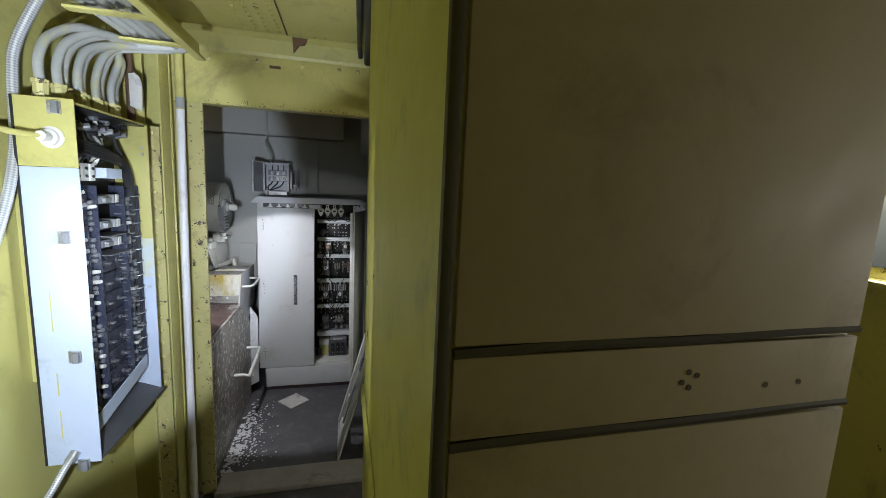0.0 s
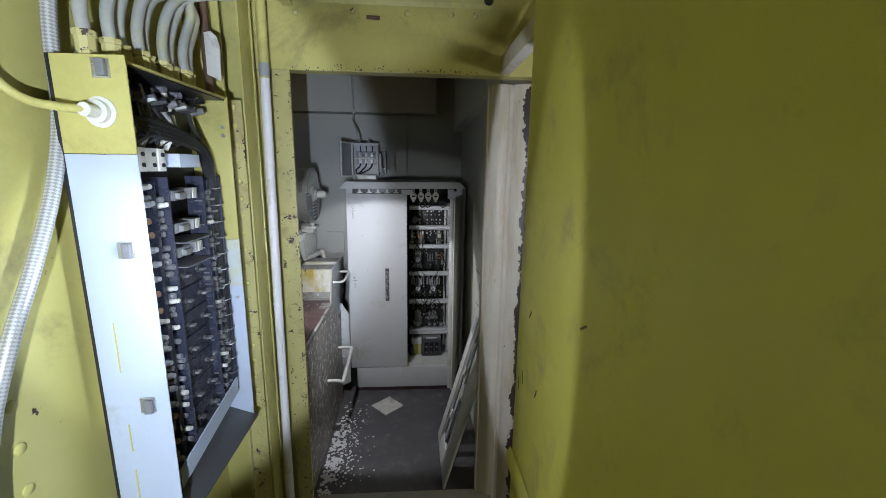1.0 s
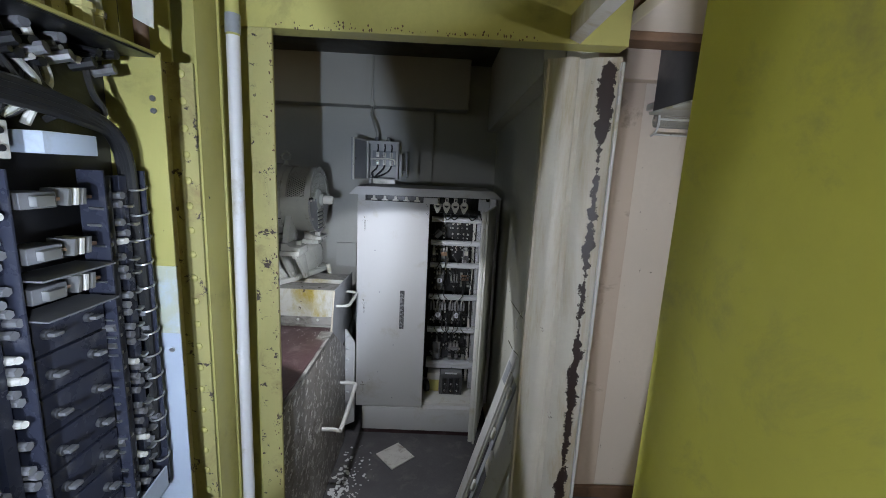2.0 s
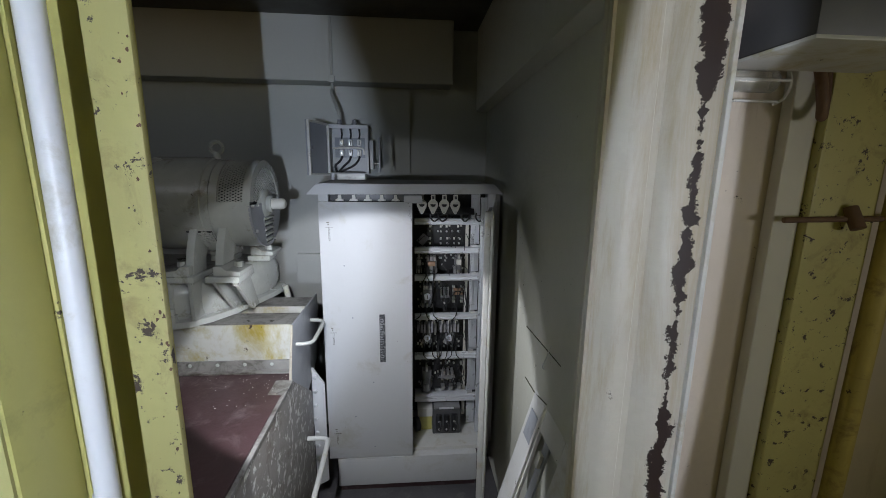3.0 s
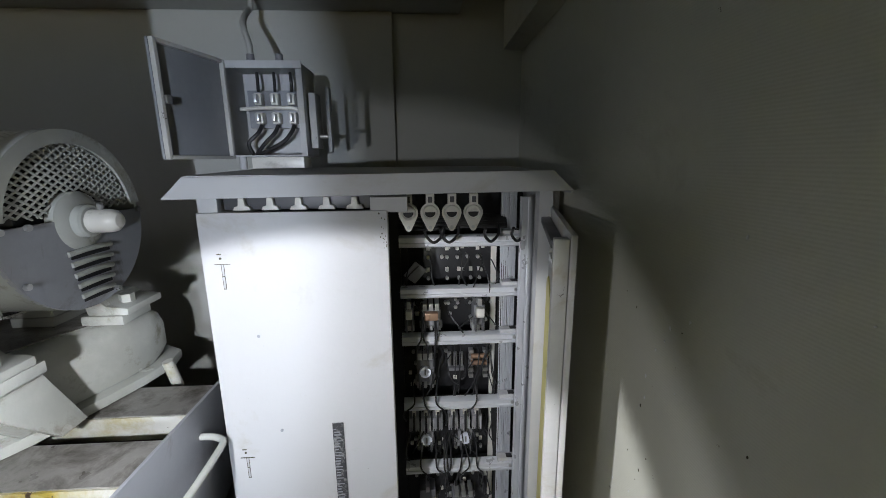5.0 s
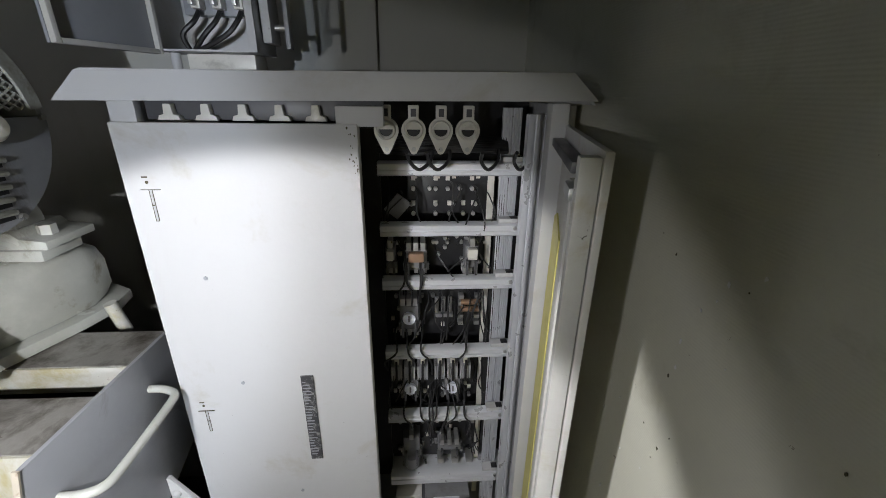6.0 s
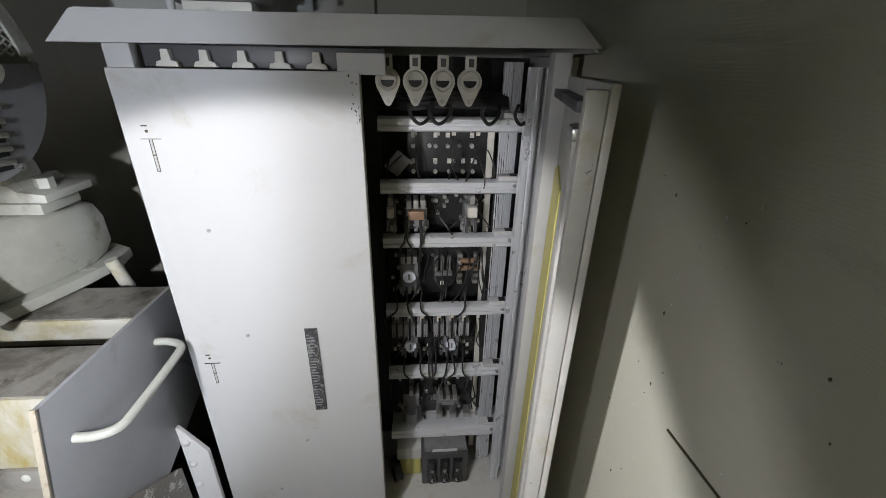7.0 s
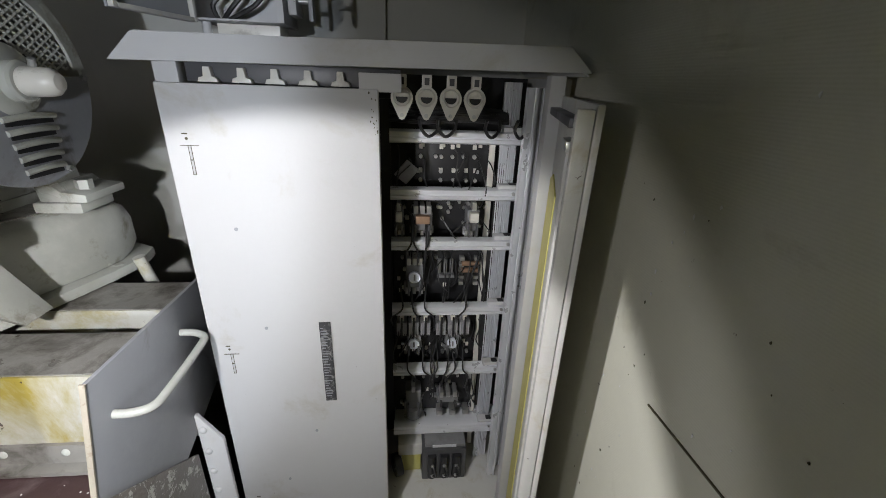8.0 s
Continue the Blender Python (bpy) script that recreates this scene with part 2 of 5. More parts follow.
def ribbed(m, pitch):
    """Fine level ribs pressed into a sheet, added under the relief that a surface has."""
    nt = m.node_tree
    bump = [n for n in nt.nodes if n.type == "BUMP"][0]
    geo = [n for n in nt.nodes if n.type == "NEW_GEOMETRY"][0]
    w = nt.nodes.new("ShaderNodeTexWave")
    w.bands_direction, w.inputs["Scale"].default_value, w.inputs["Distortion"].default_value = "Z", 0.314 / pitch, 0.6
    nt.links.new(geo.outputs["Position"], w.inputs["Vector"])
    b2 = nt.nodes.new("ShaderNodeBump")
    b2.inputs["Strength"].default_value, b2.inputs["Distance"].default_value = 0.14, 0.0010
    nt.links.new(w.outputs["Fac"], b2.inputs["Height"])
    nt.links.new(b2.outputs["Normal"], bump.inputs["Normal"])


ribbed(WALLPAINT, 0.0042)
PLATE = surface("engraved_black_label", (0.05, 0.05, 0.055), 0.45, vary=0.2, grain=90, bump=0.2, dirt=0.45, dirt_colour=(0.34, 0.34, 0.33), dirt_scale=110)
SCUFF = surface("dark_scuff", (0.07, 0.06, 0.03), 0.7, vary=0.2)
GLASS_M, _nt, _b = _mat("lamp_glass")
_b.inputs["Base Color"].default_value, _b.inputs["Roughness"].default_value = (0.85, 0.85, 0.8, 1), 0.15
_b.inputs["Transmission Weight"].default_value = 0.8

# ---------------------------------------------------------------- mesh helpers
def box(bm, x0, x1, y0, y1, z0, z1, bevel=0.0, m=None):
    g = bmesh.ops.create_cube(bm, size=1.0)
    vs = g["verts"]
    for v in vs:
        v.co = Vector(((x0 + x1) / 2 + v.co.x * (x1 - x0), (y0 + y1) / 2 + v.co.y * (y1 - y0), (z0 + z1) / 2 + v.co.z * (z1 - z0)))
    if bevel:
        es = list({e for v in vs for e in v.link_edges})
        r = bmesh.ops.bevel(bm, geom=es, offset=bevel, segments=2, affect="EDGES", profile=0.6)
        vs = list({v for f in r["faces"] for v in f.verts} | {v for v in vs if v.is_valid})
    if m:
        bmesh.ops.transform(bm, matrix=m, verts=vs)
    return bm


def prism(bm, pts, axis, a, b, bevel=0.0):
    """A closed outline in the plane across an axis, drawn out from a to b along it."""
    def put(p, w):
        return {"x": (w, p[0], p[1]), "y": (p[0], w, p[1]), "z": (p[0], p[1], w)}[axis]
    lo = [bm.verts.new(put(p, a)) for p in pts]
    hi = [bm.verts.new(put(p, b)) for p in pts]
    n = len(pts)
    fs = [bm.faces.new(lo[::-1]), bm.faces.new(hi)]
    for i in range(n):
        fs.append(bm.faces.new((lo[i], lo[(i + 1) % n], hi[(i + 1) % n], hi[i])))
    bmesh.ops.recalc_face_normals(bm, faces=fs)
    if bevel:
        bmesh.ops.bevel(bm, geom=list({e for f in fs for e in f.edges}), offset=bevel, segments=2, affect="EDGES", profile=0.6)
    return bm


def rod(bm, p, q, r, r2=None, n=16, caps=True):
    p, q = Vector(p), Vector(q)
    d = q - p
    mt = Matrix.Translation((p + q) / 2) @ d.to_track_quat("Z", "Y").to_matrix().to_4x4()
    bmesh.ops.create_cone(bm, cap_ends=caps, segments=n, radius1=r, radius2=r if r2 is None else r2, depth=d.length, matrix=mt)
    return bm


def lathe(bm, profile, m, n=32):
    """Turn (radius, height) pairs about z, then place by m."""
    rings = []
    for r, h in profile:
        rings.append([bm.verts.new(m @ Vector((r * math.cos(2 * math.pi * i / n), r * math.sin(2 * math.pi * i / n), h))) for i in range(n)])
    for a, b in zip(rings, rings[1:]):
        for i in range(n):
            bm.faces.new((a[i], a[(i + 1) % n], b[(i + 1) % n], b[i]))
    return bm


def spline(pts, steps=8):
    pts = [Vector(p) for p in pts]
    out = []
    for i in range(len(pts) - 1):
        p0, p1, p2, p3 = pts[max(0, i - 1)], pts[i], pts[i + 1], pts[min(len(pts) - 1, i + 2)]
        for k in range(steps):
            t = k / steps
            out.append(0.5 * (2 * p1 + (p2 - p0) * t + (2 * p0 - 5 * p1 + 4 * p2 - p3) * t * t + (3 * p1 - p0 - 3 * p2 + p3) * t ** 3))
    out.append(pts[-1])
    return out


def tube(bm, pts, r, n=10, steps=8, uv=0.0, smooth=True):
    path = spline(pts, steps) if steps else [Vector(p) for p in pts]
    lay = bm.loops.layers.uv.verify() if uv else None
    up = Vector((0.31, 0.17, 0.93)).normalized()
    rings, dist = [], [0.0]
    for i, p in enumerate(path):
        d = (path[min(i + 1, len(path) - 1)] - path[max(i - 1, 0)]).normalized()
        a = d.cross(up)
        if a.length < 0.1:
            a = d.cross(Vector((1, 0, 0)))
        a.normalize()
        up = a.cross(d).normalized()
        rings.append([bm.verts.new(p + r * (math.cos(2 * math.pi * k / n) * a + math.sin(2 * math.pi * k / n) * up)) for k in range(n)])
        if i:
            dist.append(dist[-1] + (p - path[i - 1]).length)
    for i in range(len(rings) - 1):
        for k in range(n):
            f = bm.faces.new((rings[i][k], rings[i][(k + 1) % n], rings[i + 1][(k + 1) % n], rings[i + 1][k]))
            if uv:
                for lp, (u, v) in zip(f.loops, ((k, i), (k + 1, i), (k + 1, i + 1), (k, i + 1))):
                    lp[lay].uv = (u / n * 8 + dist[v] / uv, u / n * -8 + dist[v] / uv)
    bm.faces.new(rings[0][::-1])
    bm.faces.new(rings[-1])
    return bm


def finish(name, bm, mat, smooth=False):
    bmesh.ops.recalc_face_normals(bm, faces=bm.faces)
    me = bpy.data.meshes.new(name)
    bm.to_mesh(me)
    bm.free()
    me.materials.append(mat)
    if smooth:
        me.shade_smooth()
        me.set_sharp_from_angle(angle=radians(40))
    return me


def part(name, bm, mat, parent, label="", smooth=True):
    ob = new(name, finish(name, bm, mat, smooth))
    ob.parent = parent
    ob.matrix_parent_inverse = Matrix.Translation(-parent.location)
    if label:
        ob["label"] = label
    return ob


def again(src, parent, m):
    """One more piece on the same mesh."""
    ob = new(src.name.split(".")[0], src.data)
    ob.parent = parent
    ob.matrix_parent_inverse = Matrix.Translation(-parent.location)
    ob.matrix_basis = m
    return ob


def thing(name, label, category, group="", kind="", at=(0, 0, 0)):
    ob = new(name)
    ob.location = at
    ob.empty_display_size = 0.05
    return tagged(ob, label, category, group, kind)


def solid(name, bm, mat, label, category="", kind="", group="", smooth=True):
    return tagged(new(name, finish(name, bm, mat, smooth)), label, category, group, kind)


B = bmesh.new

# ---------------------------------------------------------------- setting
def structure(name, bm, mat, label, smooth=False):
    return solid(name, bm, mat, label, kind="structure", smooth=smooth)


structure("floor", box(B(), -2.4, 2.6, -2.3, 4.2, -0.12, 0.0), FLOOR, "dark worn painted steel floor with dust and flakes")
# corridor
wall_left = structure("wall_left", box(B(), -0.82, -0.70, -2.3, 1.97, 0, 2.6), YELLOW, "yellow painted riveted steel wall")
structure("wall_behind", box(B(), -0.70, 2.6, -2.3, -2.2, 0, 2.6), YELLOW, "plain yellow painted steel wall")
bm = B()
box(bm, 2.4, 2.5, -2.2, -0.75, 0, 2.6), box(bm, 2.4, 2.5, 1.30, 3.0, 0, 2.6)
box(bm, 2.4, 2.5, -0.75, 1.30, 0, 1.36), box(bm, 2.4, 2.5, -0.75, 1.30, 1.76, 2.6)
structure("wall_right", bm, YELLOW, "yellow painted wall with a bright window opening")
window = thing("window_1", "plain steel framed window with bright daylight outside", "window", kind="structure", at=(2.45, 0.27, 1.36))
for a, b, c, d in ((-0.75, -0.70, 1.36, 1.76), (1.25, 1.30, 1.36, 1.76), (0.25, 0.29, 1.41, 1.71)):
    part("frame", box(B(), 2.42, 2.47, a, b, c, d, 0.004), YELLOW_CHIP, window)
for c, d in ((1.36, 1.41), (1.71, 1.76)):
    part("frame", box(B(), 2.42, 2.47, -0.70, 1.25, c, d, 0.004), YELLOW_CHIP, window)
part("sill", box(B(), 2.33, 2.42, -0.78, 1.33, 1.33, 1.357, 0.004), YELLOW_CHIP, window)
bm = B()
box(bm, -0.70, 0.34, -2.2, 2.10, 2.32, 2.42), box(bm, 0.34, 2.4, -2.2, 2.85, 2.32, 2.42)
structure("ceiling_corridor", bm, YELLOW, "yellow painted riveted ceiling plates")
# passage wall behind the riser box
bm = B()
box(bm, 0.54, 2.4, 2.85, 2.97, 0.0, 2.42)
structure("wall_passage", bm, PINK, "pinkish cream painted wall of the side passage")
structure("pilaster", box(B(), 0.80, 0.95, 2.825, 2.848, 0.0, 2.3, 0.004), PINK_DARK, "tan painted upright strip on the passage wall")
structure("pilaster", box(B(), 1.30, 1.40, 2.80, 2.848, 0.0, 2.3, 0.006), CREAM, "white painted upright post on the passage wall")
structure("pilaster", box(B(), 1.405, 1.66, 2.77, 2.848, 0.0, 2.3, 0.006), YELLOW_CHIP, "worn yellow upright post on the passage wall")
structure("baseboard", box(B(), 0.56, 2.4, 2.80, 2.824, 0.0, 0.06, 0.004), RUST, "rusty dark skirting along the passage wall")
# door wall
bm = B()
box(bm, -0.480, -0.413, 2.135, 2.147, 0, 2.0, 0.002)
structure("door_post", bm, YELLOW_CHIP, "yellow door post with flaked rusty edge", True)
structure("lintel", box(B(), -0.70, 0.56, 2.135, 2.20, 2.0, 2.42, 0.003), YELLOW, "yellow steel lintel above the doorway")
structure("wall_behind_post", box(B(), -2.4, -0.47, 2.155, 2.245, 0, 2.0), YELLOW, "yellow steel wall beside the doorway")
structure("ceiling_angle", prism(B(), [(2.133, 2.235), (2.128, 2.25), (2.09, 2.30), (2.06, 2.318), (2.133, 2.318)], "x", -0.50, 0.35), YELLOW, "yellow bent angle between lintel and ceiling")
structure("door_sill", box(B(), -0.413, 0.44, 2.08, 2.25, 0.001, 0.035, 0.01), SILL, "worn dusty concrete door sill")
# right-hand jamb: a pressed post with a rolled face
pts = [(0.372, 2.262), (0.362, 2.244), (0.372, 2.228), (0.392, 2.220), (0.405, 2.206), (0.425, 2.197), (0.447, 2.200), (0.456, 2.214), (0.472, 2.216), (0.488, 2.196),
       (0.515, 2.186), (0.540, 2.181), (0.556, 2.176), (0.566, 2.180), (0.566, 2.30), (0.44, 2.30)]
structure("door_jamb", prism(B(), pts, "z", 0.0, 1.985), JAMB_PAINT, "pressed steel door jamb with cream paint flaking off dark rust", True)
structure("jamb_edge", box(B(), 0.364, 0.371, 2.226, 2.262, 0.0, 1.985), JAMB_PAINT, "thin worn edge of the door jamb")
structure("jamb_edge", box(B(), 0.561, 0.571, 2.168, 2.179, 0.0, 1.97, 0.002), WHITE_EDGE, "white painted outer edge of the jamb")
# machine room
structure("wall_machine_right", box(B(), 0.44, 0.54, 2.302, 3.95, 0, 2.42), WALLPAINT, "pale ribbed steel wall with scratches")
bm = B()
box(bm, -2.4, 0.44, 3.85, 3.95, 0, 2.42)
structure("wall_machine_back", bm, BACKWALL, "pale grey painted back wall")
structure("wall_panel", box(B(), -2.3, 0.0, 3.825, 3.847, 0, 2.05, 0.003), BACKWALL, "raised pale sheet on the back wall")
structure("soffit", box(B(), -2.3, 0.225, 3.70, 3.848, 2.05, 2.40, 0.006), BACKWALL, "pale boxed beam under the ceiling")
structure("soffit_right", prism(B(), [(2.31, 1.96), (3.82, 1.935), (3.82, 2.36), (2.31, 2.36)], "x", 0.37, 0.438), WALLPAINT, "pale boxed duct along the right wall")
structure("wall_machine_left", box(B(), -2.4, -2.3, 2.245, 3.95, 0, 2.42), ROOM_SHADE, "far wall of the machine room, coloured near-black as shade")
structure("ceiling_machine", box(B(), -2.3, 0.54, 2.245, 3.95, 2.36, 2.46), ROOM_SHADE, "steel ceiling coloured near-black to keep the room dim")
structure("duct_ledge", box(B(), -0.66, -0.52, 3.80, 3.824, 0.95, 1.12, 0.003), BACKWALL, "pale step low on the back wall")

# ---------------------------------------------------------------- riser box beside the corridor
riser = thing("riser_box", "tall yellow sheet steel riser box with smudged front coloured brown as shaded", "riser box", at=(0.55, 0.82, 0))
part("side_panel", box(B(), 0.306, 0.78, 0.285, 1.373, 0.0, 2.318, 0.012), YELLOW_BOX, riser)
# cream front; the brown of its shaded side is put into the base colour
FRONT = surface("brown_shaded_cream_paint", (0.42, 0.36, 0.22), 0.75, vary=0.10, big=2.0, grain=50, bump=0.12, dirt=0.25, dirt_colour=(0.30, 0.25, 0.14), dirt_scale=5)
part("front_panel", box(B(), 0.318, 0.776, 0.277, 0.284, 1.515, 2.30, 0.002), FRONT, riser, "cream sheet front in a shaded brown tone")
part("front_panel", box(B(), 0.318, 0.776, 0.277, 0.284, 1.431, 1.505, 0.002), FRONT, riser, "cream sheet front in a shaded brown tone")
part("front_panel", box(B(), 0.318, 0.776, 0.277, 0.284, 0.02, 1.421, 0.002), FRONT, riser, "cream sheet front in a shaded brown tone")
for z in (1.510, 1.426):
    part("seam_bead", tube(B(), [(0.318, 0.279, z - 0.002), (0.42, 0.279, z + 0.001), (0.55, 0.279, z), (0.68, 0.279, z + 0.003), (0.776, 0.279, z + 0.003)], 0.0045, 6, 6), SCUFF, riser, "dark dirty sealing bead")
bolt = part("screw", rod(B(), (0, -0.0008, 0), (0, 0, 0), 0.003, n=8), SCUFF, riser)
bolt.location = (0.556, 0.277, 1.478)
for x, z in ((0.549, 1.468), (0.566, 1.474), (0.558, 1.462), (0.655, 1.458), (0.70, 1.458)):
    again(bolt, riser, Matrix.Translation((x, 0.277, z)))
part("corner_bead", box(B(), 0.302, 0.314, 0.273, 0.284, 0.0, 2.31, 0.003), SCUFF, riser, "dark dirty corner")
for y, z, dy, dz in ((1.264, 1.345, 0.012, -0.016), (1.20, 1.20, 0.010, -0.02), (1.0, 1.42, 0.02, -0.012), (1.30, 1.16, 0.004, 0.03), (1.33, 1.13, 0.004, 0.025)):
    part("scuff", prism(B(), [(y, z), (y + dy, z + dz), (y + dy + 0.002, z + dz + 0.003), (y + 0.003, z + 0.003)], "x", 0.3050, 0.3058), SCUFF, riser)
part("ledge", prism(B(), [(0.296, 0.90), (0.296, 0.935), (0.304, 0.95), (0.312, 0.90)], "y", 0.30, 1.37), YELLOW_BOX, riser)

# ---------------------------------------------------------------- switch panel on the left wall
panel = thing("fuse_cabinet", "open pale blue steel fuse cabinet with rows of old fuses", "fuse cabinet", at=(-0.60, 1.60, 0.75))
X0, X1, Y0, Y1, Z0, Z1 = -0.645, -0.505, 1.356, 1.845, 0.752, 1.85
part("near_side", box(B(), X0, X1, Y0, Y0 + 0.004, Z0, 1.66, 0.001), BLUEWHITE, panel)
part("near_side", box(B(), X0, X1, Y0, Y0 + 0.004, 1.661, Z1, 0.001), YELLOW, panel, "side plate overpainted yellow")
part("far_side", box(B(), X0, -0.525, Y1 - 0.004, Y1, Z0, 1.24, 0.0005), BLUEWHITE, panel)
part("far_side", box(B(), X0, -0.525, Y1 - 0.004, Y1, 1.2402, 1.40, 0.0005), OVERSPRAY, panel, "side plate hazed with yellow overspray")
part("far_side", box(B(), X0, -0.525, Y1 - 0.004, Y1, 1.4002, Z1, 0.0005), YELLOW, panel, "side plate overpainted yellow")
for z in (1.735, 1.760, 1.20):
    part("rivet", rod(B(), (-0.545, Y1 - 0.0045, z), (-0.545, Y1 - 0.008, z), 0.006, n=10), STEEL, panel)
part("top", box(B(), X0, -0.53, Y0 + 0.005, Y1 - 0.005, Z1 - 0.006, Z1, 0.001), YELLOW, panel)
# added black sheet: shadow and black paint under the top, both as colour
part("top_lining", box(B(), X0 + 0.001, -0.533, Y0 + 0.006, Y1 - 0.006, Z1 - 0.0105, Z1 - 0.0070), BLACK, panel, "black sheet for the shaded, black-painted underside of the top")
part("bottom", prism(B(), [(X0, Z0 + 0.05), (X0, Z0 + 0.045), (-0.51, Z0 - 0.004), (-0.51, Z0)], "y", Y0 + 0.005, Y1), TRANSFORMER, panel, "dirty dark bottom tray")
part("back", box(B(), -0.652, X0, Y0, Y1, Z0, Z1), BLACK, panel, "black insulating back board")
part("bracket", box(B(), -0.70, -0.653, Y0 + 0.06, Y1 - 0.06, 1.0, 1.7), YELLOW, panel)
for z in (1.824, 1.462, 1.10, 0.748):
    lt = part("latch", box(B(), -0.566, -0.534, Y0 - 0.006, Y0 - 0.001, z - 0.018, z + 0.018, 0.001), STEEL, panel, "small zinc cover latch")
    part("latch_tongue", box(B(), -0.552, -0.536, Y0 - 0.016, Y0 - 0.007, z - 0.016, z + 0.016, 0.001), GREYPART, lt)
for y in (1.538, 1.708, 1.812):
    part("divider", box(B(), -0.605, -0.556, y - 0.002, y + 0.002, 0.87, 1.61, 0.0006), SLATE, panel)
# fuse board: two vertical rails with clips, and slatted covers between
for i, y in enumerate((1.437, 1.505, 1.735, 1.775)):
    part("rail", box(B(), -0.592, -0.574, y - 0.010, y + 0.010, 0.86, 1.60, 0.001), SLATE, panel)
fuse = part("fuse", rod(B(), (-0.592, 0, 0.0), (-0.566, -0.005, 0.005), 0.0085, 0.0080, n=10), BRASS, panel)
fuse_cap = part("fuse_cap", rod(B(), (-0.5655, -0.0052, 0.0052), (-0.553, -0.0075, 0.0075), 0.0088, 0.0060, n=10), COIL, panel, "worn pale fuse cap")
fuse_cap.location = (0, 1.47, 0.8665)
nut = part("terminal", rod(B(), (-0.588, 0, 0), (-0.566, 0, 0.002), 0.0075, n=6), GREYPART, panel)
pale = part("fuse_end", rod(B(), (-0.592, 0, 0.0), (-0.556, -0.006, 0.006), 0.0085, 0.006, n=10), IVORY, panel)
pale.location = (0, 1.473, 1.585)
stud = part("stud", prism(B(), [(0.004, -0.0022), (-0.006, -0.0050), (-0.016, -0.0015), (-0.017, 0.0015), (-0.006, 0.0008), (0.004, 0.0028)], "x", -0.586, -0.564), STEEL, panel, "bent contact tongue")
random.seed(4)
first = True
for i in range(19):
    z = 0.885 + i * 0.0365
    for y, src in ((1.47, fuse), (1.418, stud), (1.523, nut), (1.755, nut), (1.717, stud), (1.79, stud)):
        m = Matrix.Translation((random.uniform(-0.004, 0.004), y + random.uniform(-0.003, 0.003), z + random.uniform(-0.004, 0.004)))
        if i == 0:
            src.matrix_basis = m if y in (1.47, 1.523, 1.418) else src.matrix_basis
            if y not in (1.47, 1.523, 1.418):
                again(src, panel, m)
        else:
            again(pale if (src is fuse and random.random() < 0.22) or (src is nut and random.random() < 0.2) else src, panel, m)
            if src is fuse and random.random() < 0.5:
                again(fuse_cap, panel, m)
            if random.random() < 0.5:
                again(nut, panel, m @ Matrix.Translation((0.002, random.uniform(-0.012, 0.012), 0.017)))
for i in range(7):
    z = 0.885 + i * 0.071
    cv = part("cover", box(B(), -0.605, -0.575, 1.54, 1.70, z, z + 0.066, 0.002), SLATE, panel)
    for y in (1.58, 1.66):
        part("knob", rod(B(), (-0.5745, y, z + 0.033), (-0.566, y, z + 0.033), 0.0085, n=12), TRANSFORMER, cv, "dark round knob")
        part("knob_bar", box(B(), -0.5655, -0.553, y - 0.005, y + 0.013, z + 0.030, z + 0.0365, 0.0015), GREYPART, cv)
for z in (1.40, 1.465, 1.55):
    part("contact_block", box(B(), -0.605, -0.56, 1.555, 1.615, z, z + 0.026, 0.002), GREYPART, panel, "contact block")
    part("contact_clip", box(B(), -0.60, -0.548, 1.57, 1.60, z + 0.004, z + 0.02, 0.001), STEEL, panel)
    for k in range(3):
        part("contact_jaw", prism(B(), [(1.625 + k * 0.014, z + 0.002), (1.633 + k * 0.014, z + 0.002), (1.636 + k * 0.014, z + 0.030), (1.630 + k * 0.014, z + 0.030)], "x", -0.60, -0.552, 0.0008), (STEEL, IVORY, STEEL)[k], panel)
    part("contact_bridge", box(B(), -0.575, -0.566, 1.60, 1.69, z + 0.010, z + 0.016, 0.001), BRASS, panel)
for z in (1.375, 1.44):
    part("barrier", box(B(), -0.61, -0.535, 1.55, 1.69, z, z + 0.003), GREYPART, panel, "thin grey barrier sheet")
part("terminal_block", box(B(), -0.61, -0.565, 1.42, 1.455, 1.62, 1.675, 0.002), BLUEWHITE, panel)
part("terminal_block", box(B(), -0.61, -0.555, 1.60, 1.70, 1.635, 1.67, 0.002), BLUEWHITE, panel)
for y in (1.475, 1.515, 1.55):
    tb = part("terminal_block", box(B(), -0.61, -0.57, y - 0.014, y + 0.014, 1.625, 1.68, 0.002), IVORY, panel, "bakelite terminal")
    for z in (1.64, 1.665):
        part("screw", rod(B(), (-0.57, y, z), (-0.566, y, z), 0.005, n=8), BLACK, tb)
for k, y in enumerate((1.48, 1.52, 1.57, 1.62)):
    part("lead", tube(B(), [(-0.60, y, 1.68), (-0.585, y + 0.01, 1.72), (-0.60, y + 0.05, 1.76), (-0.60, y + 0.02, 1.83)], 0.007, 8, 6), (BLACK_CABLE, CABLE_GREY, BLACK_CABLE, IVORY)[k], panel)
for k in range(4):
    part("cable", tube(B(), [(-0.60 + k * 0.008, 1.41, 1.735 - k * 0.012), (-0.58, 1.52, 1.745 - k * 0.010), (-0.57, 1.68, 1.72 - k * 0.008), (-0.565 - k * 0.006, 1.775, 1.66), (-0.57 - k * 0.005, 1.80, 1.5), (-0.57, 1.805, 1.2), (-0.575, 1.80, 0.95)], 0.0085, 8, 7), BLACK_CABLE, panel)
